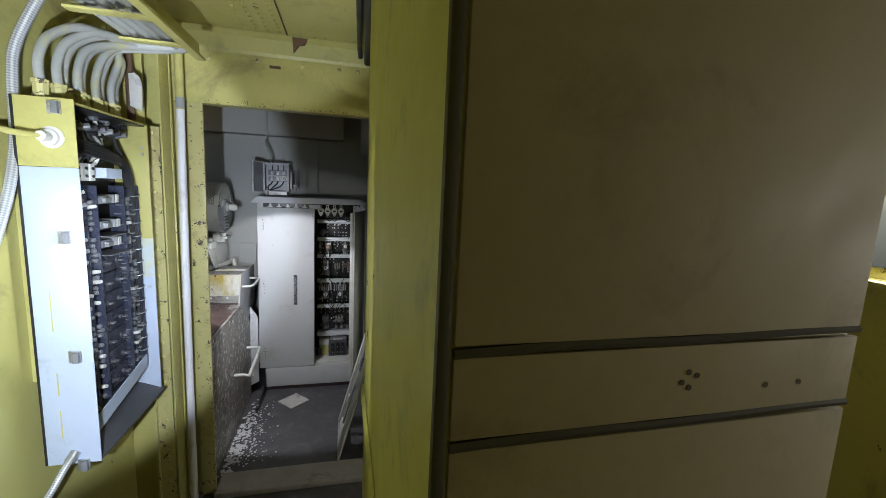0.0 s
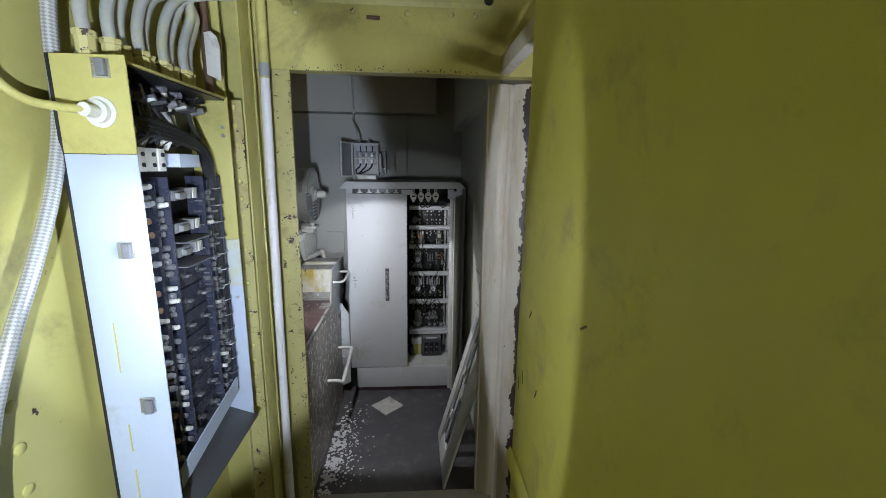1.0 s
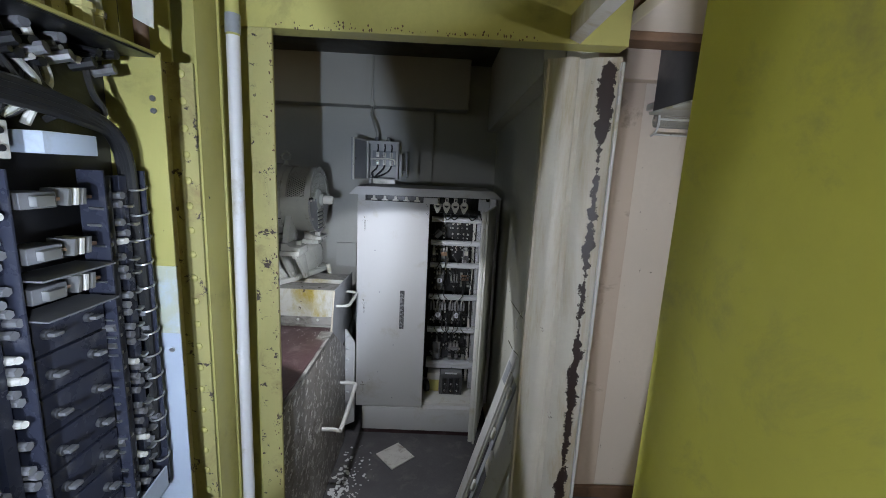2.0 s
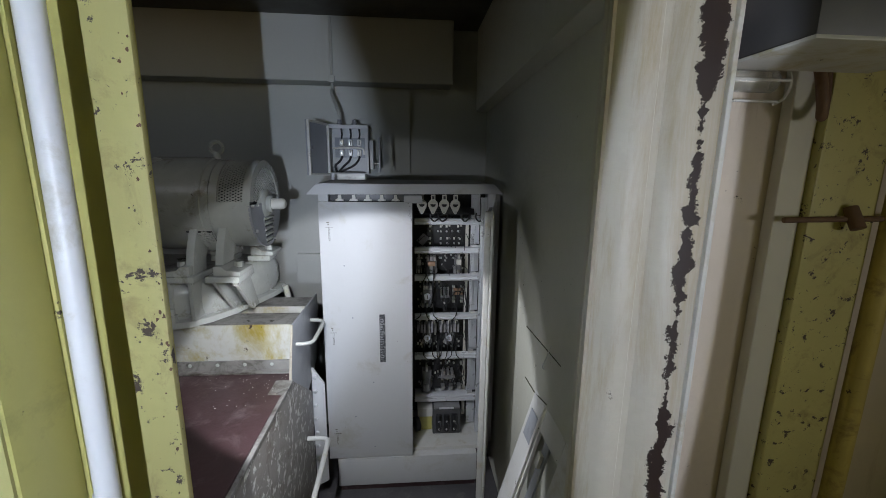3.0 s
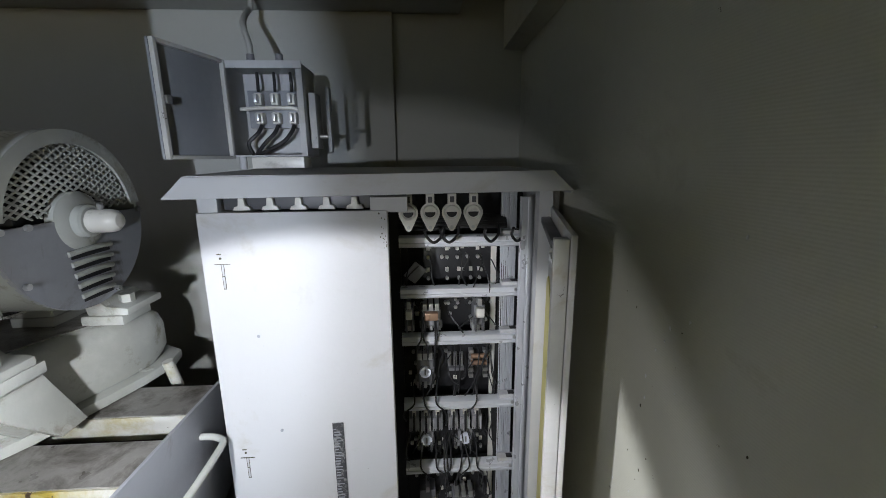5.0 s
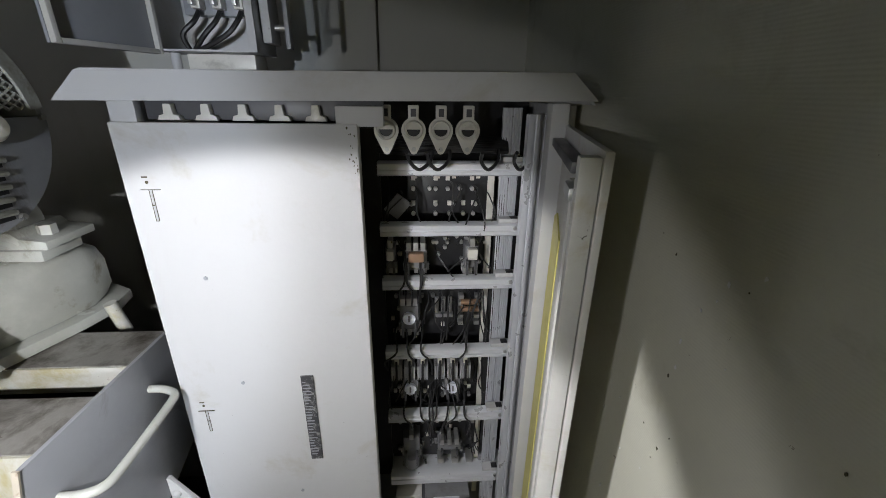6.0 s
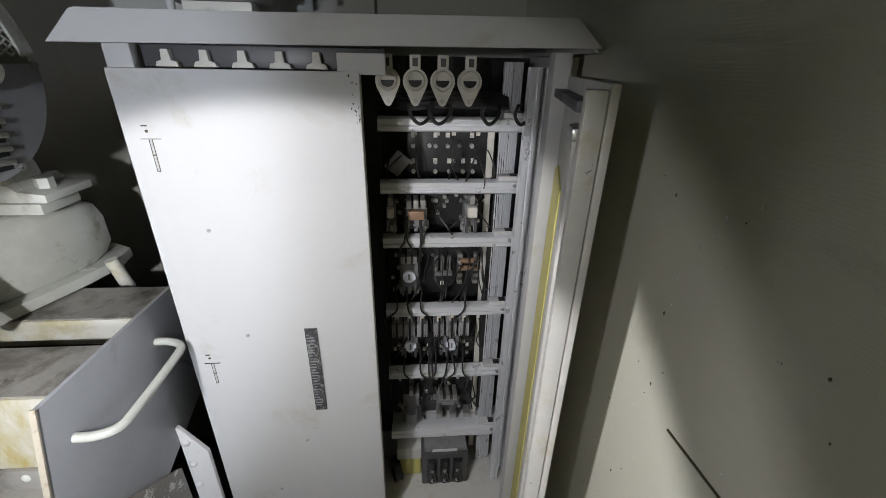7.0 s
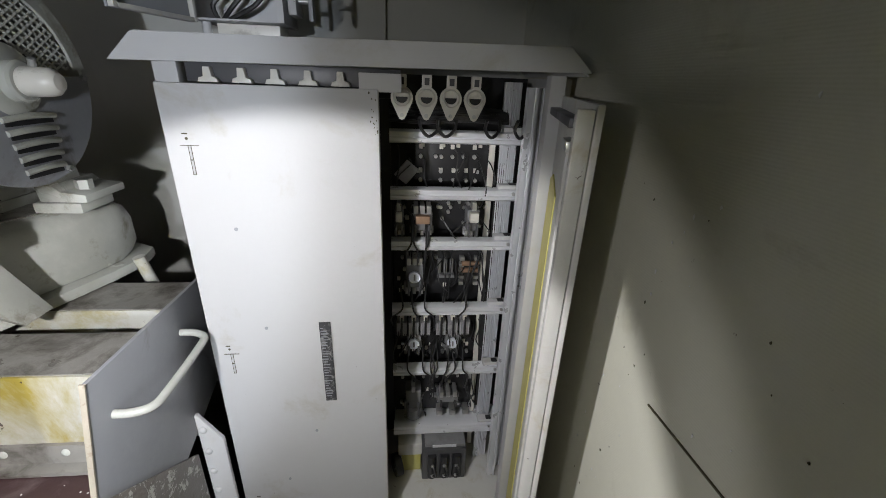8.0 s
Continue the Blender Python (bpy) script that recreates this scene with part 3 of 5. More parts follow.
tie = part("wire_loop", tube(B(), [(-0.565 + 0.016 * math.cos(a), 1.803 + 0.016 * math.sin(a), 0.004 * math.sin(a)) for a in (0, 0.9, 1.8, 2.7, 3.6, 4.5, 5.4, 6.3)], 0.0022, 5, 3), STEEL, panel)
tie.location = (0, 0, 0.95)
for i in range(1, 13):
    again(tie, panel, Matrix.Translation((0, 0, 0.95 + i * 0.052)))
for k in range(26):
    y, z = random.uniform(1.39, 1.80), random.uniform(1.765, 1.835)
    d = random.uniform(0.012, 0.03)
    part("terminal", rod(B(), (-0.63, y, z), (-0.60 + d, y + random.uniform(-0.01, 0.01), z + random.uniform(-0.01, 0.01)), random.uniform(0.004, 0.010), n=8), random.choice((STEEL, BLACK, BLACK, GREYPART, BLACK, BLACK, IVORY)), panel)
for k in range(10):
    y = random.uniform(1.42, 1.76)
    part("lead", tube(B(), [(-0.60, y, 1.69), (-0.575, y + 0.015, 1.715), (-0.585, y + random.uniform(-0.02, 0.05), 1.75), (-0.60, y + random.uniform(-0.02, 0.03), 1.80)], 0.006, 7, 5), random.choice((BLACK_CABLE, BLACK_CABLE, CABLE_GREY)), panel)
for z0, dz in ((1.18, 0.12), (0.98, 0.07), (0.84, 0.09)):
    part("paint_run", box(B(), -0.602, -0.599, Y0 - 0.0012, Y0 - 0.0003, z0, z0 + dz), YSTRIP, panel, "thin yellow paint run")
for k in range(9):
    y = 1.40 + k * 0.045
    part("terminal", rod(B(), (-0.60, y, 1.79), (-0.565, y + 0.01, 1.80), 0.010, n=8), (STEEL, BLACK, GREYPART)[k % 3], panel)
part("edge_strip", prism(B(), [(1.44, 0.80), (1.44, 0.855), (1.80, 0.925), (1.80, 0.872)], "x", -0.556, -0.552), BLUEWHITE, panel, "pale sloping cover strip")
g = part("cable_gland", lathe(B(), [(0.0, 0.0), (0.030, 0.0), (0.030, 0.004), (0.022, 0.005), (0.022, 0.016), (0.013, 0.018), (0.013, 0.045), (0.0, 0.045)], pose(-0.562, Y0, 1.742, 90, 0, 0), 20), IVORY, panel, "round cable gland on the side")
for k, y in enumerate((1.395, 1.45, 1.50, 1.545, 1.585, 1.64, 1.69, 1.735, 1.775)):
    x = -0.60 + 0.012 * (k % 2)
    part("conduit_gland", lathe(B(), [(0.0, 0.0), (0.021, 0.0), (0.021, 0.012), (0.018, 0.014), (0.018, 0.04), (0.021, 0.042), (0.021, 0.052), (0.0, 0.052)], Matrix.Translation((x, y, Z1)), 8), YELLOW_CHIP, panel, "yellow hexagonal conduit gland", smooth=False)

# cables from the panel's top into the tray
for k, y in enumerate((1.395, 1.45, 1.50, 1.545, 1.585, 1.64, 1.69, 1.735, 1.775)):
    x = -0.60 + 0.012 * (k % 2)
    xt = -0.52 + k * 0.022
    h = 2.135 + 0.006 * (k % 3)
    c = solid("cable", tube(B(), [(x, y, 1.895), (x, y, 1.96), (x + 0.015, y + 0.03, 2.03 + 0.003 * k), (x + 0.05, min(1.73, y + 0.13), h - 0.045), (xt - 0.01, 1.755 + 0.004 * (k % 2), h - 0.02), (xt + 0.01, 1.70, h), (xt, 1.5, h + 0.01), (xt, 1.1, h + 0.015), (xt, 0.5, h + 0.015), (xt, -0.4, h + 0.015)], 0.0125 if k < 8 else 0.017, 10, 8), CABLE_GREY,
              "thick grey cable bending into the overhead tray", "cable", group="cables above the switch panel")
tray = thing("cable_tray", "yellow painted steel cable tray under the ceiling", "cable tray", at=(-0.42, 0.6, 2.15))
part("side_rail", prism(B(), [(-0.315, 2.09), (-0.285, 2.09), (-0.285, 2.10), (-0.305, 2.10), (-0.305, 2.15), (-0.315, 2.15)], "y", -0.6, 1.76), YELLOW, tray)
part("side_rail", prism(B(), [(-0.565, 2.15), (-0.535, 2.15), (-0.535, 2.16), (-0.555, 2.16), (-0.555, 2.21), (-0.565, 2.21)], "y", -0.6, 1.50), YELLOW, tray)
for y in (0.2, 0.65, 1.1, 1.42, 1.66):
    part("rung", box(B(), -0.54, -0.31, y - 0.018, y + 0.018, 2.105, 2.112, 0.001), YELLOW, tray)
part("hanger", box(B(), -0.33, -0.318, 1.40, 1.43, 2.15, 2.318), YELLOW, tray)
part("hanger", box(B(), -0.33, -0.318, 0.60, 0.63, 2.15, 2.318), YELLOW, tray)

hose = thing("braided_hose", "silver braided flexible hose hanging on the wall", "hose", at=(-0.64, 1.15, 0))
part("hose", tube(B(), [(-0.50, 1.42, 2.31), (-0.58, 1.41, 2.15), (-0.645, 1.395, 2.0), (-0.66, 1.389, 1.903), (-0.66, 1.379, 1.742), (-0.66, 1.337, 1.596), (-0.66, 1.266, 1.451), (-0.66, 1.198, 1.332), (-0.66, 1.13, 1.18), (-0.66, 1.10, 1.0), (-0.65, 1.12, 0.8), (-0.64, 1.16, 0.6), (-0.64, 1.16, 0.3), (-0.64, 1.15, 0.0)], 0.0135, 12, 12, uv=0.007), BRAID, hose)
part("ferrule", rod(B(), (-0.64, 1.15, 0.0), (-0.64, 1.153, 0.05), 0.0175, n=12), STEEL, hose, "zinc end ferrule")
solid("conduit", tube(B(), [(-0.685, 1.245, 2.32), (-0.685, 1.25, 2.05), (-0.685, 1.262, 1.86), (-0.68, 1.28, 1.79), (-0.65, 1.30, 1.755), (-0.60, 1.315, 1.745), (-0.562, 1.32, 1.742), (-0.562, 1.345, 1.742)], 0.0085, 10, 8), YELLOW, "thin yellow conduit clipped to the wall", "conduit")
cl = thing("conduit_clamp", "small steel clamp with a round bolt head on the conduit", "clamp", at=(-0.69, 1.25, 1.86))
part("strap", box(B(), -0.70, -0.673, 1.235, 1.275, 1.85, 1.865, 0.002), STEEL, cl)
part("bolt", rod(B(), (-0.70, 1.225, 1.858), (-0.685, 1.225, 1.858), 0.010, n=10), IVORY, cl)
hose = thing("braided_hose", "thin braided hose from the foot of the panel", "hose", at=(-0.60, 0.9, 0))
part("hose", tube(B(), [(-0.57, 1.350, 0.79), (-0.58, 1.32, 0.765), (-0.60, 1.25, 0.70), (-0.62, 1.15, 0.66), (-0.62, 1.0, 0.60), (-0.60, 0.9, 0.3), (-0.60, 0.9, 0.0)], 0.010, 10, 8, uv=0.006), BRAID, hose)
part("ferrule", rod(B(), (-0.57, 1.354, 0.792), (-0.577, 1.330, 0.772), 0.014, n=12), STEEL, hose, "zinc end ferrule")

solid("white_tag", prism(B(), [(-0.585, 1.92), (-0.545, 1.90), (-0.54, 2.0), (-0.548, 2.03), (-0.565, 2.045), (-0.585, 2.04)], "y", 1.858, 1.861, 0.0008), IVORY, "curled white plastic tag behind the cables", "tag")
# bare spots along the edges of the doorway
bm = B()
random.seed(31)
for k in range(150):
    if k < 75:
        u, v = random.uniform(-0.41, 0.34), 2.0 + abs(random.gauss(0, 0.009)) + 0.002
    else:
        u, v = -0.4145 - abs(random.gauss(0, 0.010)), random.uniform(0.05, 1.98)
    s = random.uniform(0.0010, 0.0036)
    a0, n_ = random.uniform(0, 6.28), random.randint(5, 7)
    ring_ = [(u + s * random.uniform(0.4, 1.2) * math.cos(a0 + 6.283 * i / n_), v + s * random.uniform(0.5, 1.8) * math.sin(a0 + 6.283 * i / n_)) for i in range(n_)]
    prism(bm, ring_, "y", 2.1342, 2.1348)
solid("bare_spots", bm, RUST, "dark bare spots where paint flaked off the doorway edges", "paint damage", kind="stuff", smooth=False)
# rivets of the left wall, upright frame and pipe beside the doorway
rv = None
def rivet_mesh(r, h, axis_m):
    bm = B()
    lathe(bm, [(r, 0), (r * 0.95, h * 0.45), (r * 0.7, h * 0.8), (0.0005, h)], axis_m, 10)
    return bm
for y, z0, z1, step in ((1.212, 0.2, 2.2, 0.09), (0.55, 0.2, 2.2, 0.09)):
    z = z0
    while z < z1:
        ob = part("rivet", rivet_mesh(0.0125, 0.006, pose(-0.70, y, z, 0, 90, 0)), YELLOW, wall_left) if rv is None else again(rv, wall_left, Matrix.Translation((0, y - 1.212, z - 0.2)))
        rv = rv or ob
        z += step
frame_l = thing("wall_frame", "ochre riveted steel upright frame beside the doorway", "steel frame", at=(-0.60, 1.93, 0))
part("web", box(B(), -0.70, -0.585, 1.972, 1.98, 0.0, 2.30, 0.001), YELLOW, frame_l)
part("angle", prism(B(), [(-0.600, 1.945), (-0.592, 1.945), (-0.592, 1.962), (-0.530, 1.962), (-0.530, 1.970), (-0.600, 1.970)], "z", 0.0, 1.86), YELLOW_CHIP, frame_l, "riveted angle")
part("backing", box(B(), -0.70, -0.515, 2.06, 2.068, 0.0, 2.30, 0.001), YELLOW, frame_l)
part("flange", box(B(), -0.526, -0.520, 1.962, 2.058, 0.0, 2.30, 0.001), YELLOW, frame_l)
rv2 = part("rivet", rivet_mesh(0.0095, 0.005, pose(-0.558, 1.962, 0.10, 90, 0, 0)), YELLOW, frame_l)
for i in range(1, 29):
    again(rv2, frame_l, Matrix.Translation((0, 0, i * 0.062)))
pipe = thing("wall_pipe", "slim white pipe with yellow top running beside the doorway", "pipe", at=(-0.478, 2.05, 0))
part("lower_pipe", tube(B(), [(-0.488, 2.05, 0.0), (-0.485, 2.05, 0.9), (-0.476, 2.05, 1.95)], 0.0165, 14, 6), PIPE_WHITE, pipe)
part("upper_pipe", tube(B(), [(-0.476, 2.05, 1.95), (-0.474, 2.05, 2.318)], 0.0168, 14, 4), YELLOW, pipe)
part("coupling", rod(B(), (-0.476, 2.05, 1.955), (-0.4755, 2.05, 2.0), 0.0185, n=14), GREY, pipe, "bare grey coupling")
part("joint", rod(B(), (-0.485, 2.05, 1.10), (-0.485, 2.05, 1.108), 0.0180, n=14), PIPE_WHITE, pipe)
tp = solid("drop_pipe", tube(B(), [(-0.60, 1.90, 1.76), (-0.60, 1.90, 2.0), (-0.60, 1.90, 2.31)], 0.014, 12, 5), RUST, "short dark brown pipe behind the fuse cabinet", "pipe")
for z in (1.62, 1.70):
    h = solid("wire_hook", tube(B(), [(-0.60, 1.88, z), (-0.575, 1.885, z), (-0.565, 1.89, z + 0.012), (-0.565, 1.89, z + 0.04), (-0.58, 1.885, z + 0.06)], 0.006, 8, 5), IVORY, "bent ivory insulated wire end", "wire")

# ceiling rivets and lintel bolts
bm = B()
for cx in (-0.20, -0.155, -0.11, -0.06):
    for k in range(13):
        lathe(bm, [(0.0085, 0), (0.0075, -0.004), (0.0005, -0.007)], Matrix.Translation((cx, 2.03 - k * 0.045, 2.319)), 8)
for cx in (0.0 + 0.045 * i for i in range(8)):
    lathe(bm, [(0.008, 0), (0.007, -0.004), (0.0005, -0.007)], Matrix.Translation((cx, 2.04, 2.319)), 8)
solid("ceiling_rivets", bm, YELLOW, "rows of yellow painted rivet heads on the ceiling plate", "rivets", kind="stuff")
structure("ceiling_joint", box(B(), -0.032, -0.027, 0.2, 2.05, 2.314, 2.319), RUST, "dark open joint between ceiling plates")
lb = solid("lintel_bolt", rivet_mesh(0.011, 0.009, pose(-0.38, 2.135, 2.20, 90, 0, 0)), YELLOW_CHIP, "yellow painted bolt head on the lintel", "bolt", group="lintel bolts")
for x in (-0.17, 0.03, 0.20, 0.29):
    copy_thing(lb, Matrix.Translation((x + 0.38, 0, 0.012)))
solid("rusty_bracket", prism(B(), [(-0.01, 2.318), (0.06, 2.318), (0.045, 2.29), (0.02, 2.285), (0.01, 2.27), (-0.005, 2.25)], "y", 2.065, 2.085), RUST, "torn rusty bracket under the ceiling", "bracket")
solid("lintel_hole_plate", box(B(), -0.12, -0.07, 2.131, 2.1345, 2.185, 2.198, 0.001), RUST, "small dark slot in the lintel", "slot")
# angle irons over the gap to the passage
solid("angle_iron", prism(B(), [(0.395, 2.012), (0.425, 2.0), (0.429, 2.008), (0.403, 2.02), (0.403, 2.07), (0.395, 2.07)], "y", 1.39, 2.133), JAMB_PAINT, "flaking angle iron above the passage opening", "angle iron")
solid("black_hose", tube(B(), [(0.335, 2.11, 2.255), (0.33, 1.95, 2.29), (0.31, 1.6, 2.30), (0.29, 1.0, 2.305)], 0.018, 10, 6), BLACK_CABLE, "black rubber hose under the ceiling", "hose")
solid("black_hose", tube(B(), [(0.30, 2.10, 2.275), (0.29, 1.95, 2.305), (0.27, 1.4, 2.305)], 0.012, 10, 6), BLACK_CABLE, "black rubber hose under the ceiling", "hose")
structure("passage_beam", box(B(), 0.57, 2.4, 2.20, 2.28, 2.04, 2.318, 0.004), RUST, "rusty steel beam over the passage")
structure("passage_beam", box(B(), 0.57, 0.80, 1.45, 2.19, 2.06, 2.10, 0.004), PINK, "pale steel shelf over the passage")
structure("passage_beam", box(B(), 0.575, 2.4, 2.60, 2.66, 2.03, 2.318, 0.004), PINK_DARK, "brown steel beam over the passage")
dc = thing("air_duct", "dark sheet metal air duct hanging in the passage", "duct", at=(1.05, 2.45, 1.9))
part("body", box(B(), 0.87, 1.30, 2.33, 2.58, 1.91, 2.32, 0.003), TRANSFORMER, dc)
part("rim", box(B(), 0.86, 1.31, 2.32, 2.59, 1.90, 1.909, 0.002), BEAM_PAINT, dc, "pale lower rim")
bl = thing("bulkhead_lamp", "unlit cream bulkhead lamp with wire guard on the passage wall", "lamp", at=(1.10, 2.78, 1.88))
part("housing", box(B(), 0.97, 1.24, 2.76, 2.848, 1.955, 1.985, 0.006), WHITE_EDGE, bl)
part("glass", rod(B(), (1.0, 2.80, 1.915), (1.21, 2.80, 1.915), 0.035, n=14), GLASS_M, bl)
for x in (0.985, 1.225):
    part("guard_wire", tube(B(), [(x, 2.77, 1.96), (x, 2.745, 1.91), (x, 2.76, 1.86), (x, 2.80, 1.845)], 0.005, 8, 5), WHITE_EDGE, bl)
for y, z in ((2.745, 1.91), (2.78, 1.85)):
    part("guard_wire", tube(B(), [(0.985, y, z), (1.1, y, z), (1.225, y, z)], 0.005, 8, 3), WHITE_EDGE, bl)
solid("passage_hook", tube(B(), [(1.31, 2.79, 1.99), (1.31, 2.74, 1.95), (1.32, 2.72, 1.85), (1.35, 2.74, 1.80), (1.38, 2.77, 1.86), (1.385, 2.785, 1.96)], 0.016, 10, 6), RUST, "dark rusty hook hanging on the post", "hook")
pp = thing("passage_pipe", "thin rusty pipe across the passage posts", "pipe", at=(1.6, 2.75, 1.5))
part("pipe", tube(B(), [(1.30, 2.76, 1.455), (1.5, 2.75, 1.46), (2.38, 2.75, 1.47)], 0.010, 8, 3), RUST, pp)
part("valve", rod(B(), (1.545, 2.72, 1.43), (1.545, 2.76, 1.50), 0.022, n=10), RUST, pp)
solid("down_pipe", tube(B(), [(1.70, 2.74, 0.0), (1.70, 2.74, 1.2), (1.70, 2.74, 2.3)], 0.035, 14, 3), OCHRE, "ochre vertical pipe on the passage wall", "pipe")

# ---------------------------------------------------------------- control cabinet
cab = thing("control_cabinet", "white steel control cabinet with one door open on dark relays", "cabinet", at=(-0.02, 3.45, 0))
CX0, CX1, CY0, CY1 = -0.405, 0.365, 3.295, 3.64
part("plinth", box(B(), CX0 + 0.04, CX1 - 0.03, 3.262, CY1, 0.03, 0.185, 0.003), WHITE, cab)
part("foot_strip", box(B(), CX0 + 0.045, CX1 - 0.035, 3.27, CY1 - 0.01, 0.0, 0.03, 0.002), DECK, cab, "dark red foot strip")
part("side_panel", box(B(), CX0, CX0 + 0.018, CY0, CY1, 0.186, 1.52, 0.002), WHITE, cab)
part("side_panel", box(B(), CX1 + 0.04, CX1 + 0.058, CY0 + 0.05, CY1, 0.186, 1.50, 0.002), WHITE, cab)
# back wall takes the boards' black in place of the shade inside
part("back_panel", box(B(), CX0 + 0.02, CX1 + 0.038, CY1 - 0.012, CY1, 0.186, 1.50), BLACK, cab, "back wall inside, black for the shade in the cabinet")
part("inner_floor", box(B(), CX0 + 0.02, CX1 + 0.038, CY0 + 0.005, CY1 - 0.014, 0.186, 0.205, 0.002), WHITE_EDGE, cab, "dusty inner floor")
part("front_stile", box(B(), CX0, -0.362, 3.274, CY0 - 0.001, 0.186, 1.505, 0.002), WHITE, cab)
part("front_stile", box(B(), CX1 - 0.012, CX1 + 0.02, 3.278, 3.31, 0.186, 1.505, 0.002), WHITE, cab)
part("head_rail", box(B(), -0.36, 0.05, 3.30, 3.318, 1.47, 1.505, 0.002), TRANSFORMER, cab)
part("name_tab", box(B(), -0.03, 0.052, 3.268, 3.298, 1.463, 1.497, 0.002), WHITE, cab)
hood = part("hood_front", prism(B(), [(-0.442, 1.502), (0.408, 1.510), (0.362, 1.553), (-0.396, 1.546)], "y", 3.212, 3.222, 0.0015), WHITE, cab)
part("hood_top", prism(B(), [(3.223, 1.538), (3.223, 1.549), (3.655, 1.556), (3.655, 1.545)], "x", -0.396, 0.362), WHITE, cab)
for x0, x1, xt in ((-0.442, -0.436, -0.396), (0.402, 0.408, 0.362)):
    part("hood_side", prism(B(), [(x0, 1.504), (x1, 1.504), (xt + 0.003, 1.548), (xt - 0.003, 1.548)], "y", 3.2225, 3.655), WHITE, cab)
part("tape", box(B(), -0.235, -0.175, 3.2125, 3.2155, 1.516, 1.537), IVORY, cab, "strip of old paper tape")
door_l = part("door_left", box(B(), -0.4045, 0.007, 3.262, 3.274, 0.19, 1.468, 0.003), WHITE, cab)
part("door_lip", box(B(), -0.004, 0.007, 3.275, 3.293, 0.192, 1.466, 0.001), WHITE_EDGE, door_l)
part("nameplate", box(B(), -0.147, -0.120, 3.258, 3.2615, 0.705, 0.945, 0.001), PLATE, door_l, "narrow dark metal label strip")
for z in (1.341, 0.845, 0.317):
    h = part("hinge", rod(B(), (-0.3607, 3.2618, z - 0.044), (-0.3607, 3.2618, z + 0.010), 0.0019, n=8), WHITE, door_l)
    for u in (-0.3638, -0.3583):
        part("scribe", box(B(), u, u + 0.0008, 3.2608, 3.2616, z - 0.044, z + 0.012), SCUFF, h)
    part("scribe", box(B(), -0.3638, -0.3575, 3.2600, 3.2616, z - 0.0452, z - 0.0442), SCUFF, h)
    part("scribe", box(B(), -0.3632, -0.3583, 3.2592, 3.2600, z - 0.016, z - 0.0140), SCUFF, h)
    part("scribe", box(B(), -0.377, -0.343, 3.2592, 3.2616, z + 0.0125, z + 0.0133), SCUFF, h)
    part("screw_hole", rod(B(), (-0.364, 3.2620, z + 0.026), (-0.364, 3.2608, z + 0.026), 0.0028, n=8), SCUFF, h)
    part("scribe", box(B(), -0.371, -0.361, 3.2608, 3.2616, z + 0.034, z + 0.0365), SCUFF, h)
plate = [p for p in door_l.children if p.name.startswith("nameplate")][0]
random.seed(91)
for k in range(26):
    z = 0.928 - k * 0.0083
    w = random.uniform(0.006, 0.019)
    part("text_bar", box(B(), -0.1445, -0.1445 + w, 3.2572, 3.2579, z, z + random.uniform(0.0016, 0.0034)), GREY, plate)
for k in range(16):
    x, z, r = 0.0045 - abs(random.gauss(0, 0.007)), random.uniform(1.375, 1.462), random.uniform(0.0006, 0.0019)
    n_, a0 = random.randint(5, 7), random.uniform(0, 6.28)
    part("paint_chip", prism(B(), [(min(0.0068, x + r * random.uniform(0.4, 1.1) * math.cos(a0 + 6.283 * i / n_)), z + r * random.uniform(0.6, 2.2) * math.sin(a0 + 6.283 * i / n_)) for i in range(n_)], "y", 3.2610, 3.2617), SCUFF, door_l)
screw = part("screw", rod(B(), (0, -0.002, 0), (0, 0, 0), 0.004, n=8), GREY, door_l)
screw.location = (-0.27, 3.262, 0.93)
for x, z in ((-0.27, 0.42), (-0.18, 0.60), (-0.18, 0.25), (-0.30, 1.18)):
    again(screw, door_l, Matrix.Translation((x, 3.262, z)))
# the right-hand door stands open towards the wall
swing = pose(0.391, 3.318, 0, 0, 0, -103.4)
door_r = part("door_right", box(B(), 0.0, 0.400, 0.0, 0.010, 0.19, 1.468, 0.002, m=swing), WHITE_EDGE, cab)
part("door_frame", box(B(), 0.0, 0.022, -0.018, -0.001, 0.20, 1.46, 0.002, m=swing), WHITE_EDGE, door_r)
part("door_frame", box(B(), 0.235, 0.262, -0.010, -0.001, 0.20, 1.41, 0.002, m=swing), WHITE_EDGE, door_r)
part("door_frame", box(B(), 0.330, 0.352, -0.016, -0.001, 0.20, 1.43, 0.003, m=swing), WHITE_EDGE, door_r)
part("door_frame", box(B(), 0.380, 0.400, -0.024, -0.001, 0.20, 1.462, 0.003, m=swing), WHITE_EDGE, door_r)
part("paint_stripe", prism(B(), [(0.050, 0.24), (0.155, 0.24), (0.155, 1.285), (0.085, 1.315), (0.050, 1.30)], "y", -0.0035, -0.0008), YSTRIP, door_r, "yellow stripe on the inside").data.transform(swing)
# top lip coloured dark grey to draw the shadow line it casts
part("door_top_lip", box(B(), 0.023, 0.329, -0.022, -0.001, 1.432, 1.446, 0.002, m=swing), TRANSFORMER, door_r)
part("door_catch", box(B(), 0.265, 0.318, -0.020, -0.001, 1.395, 1.412, 0.003, m=swing), STEEL, door_r)
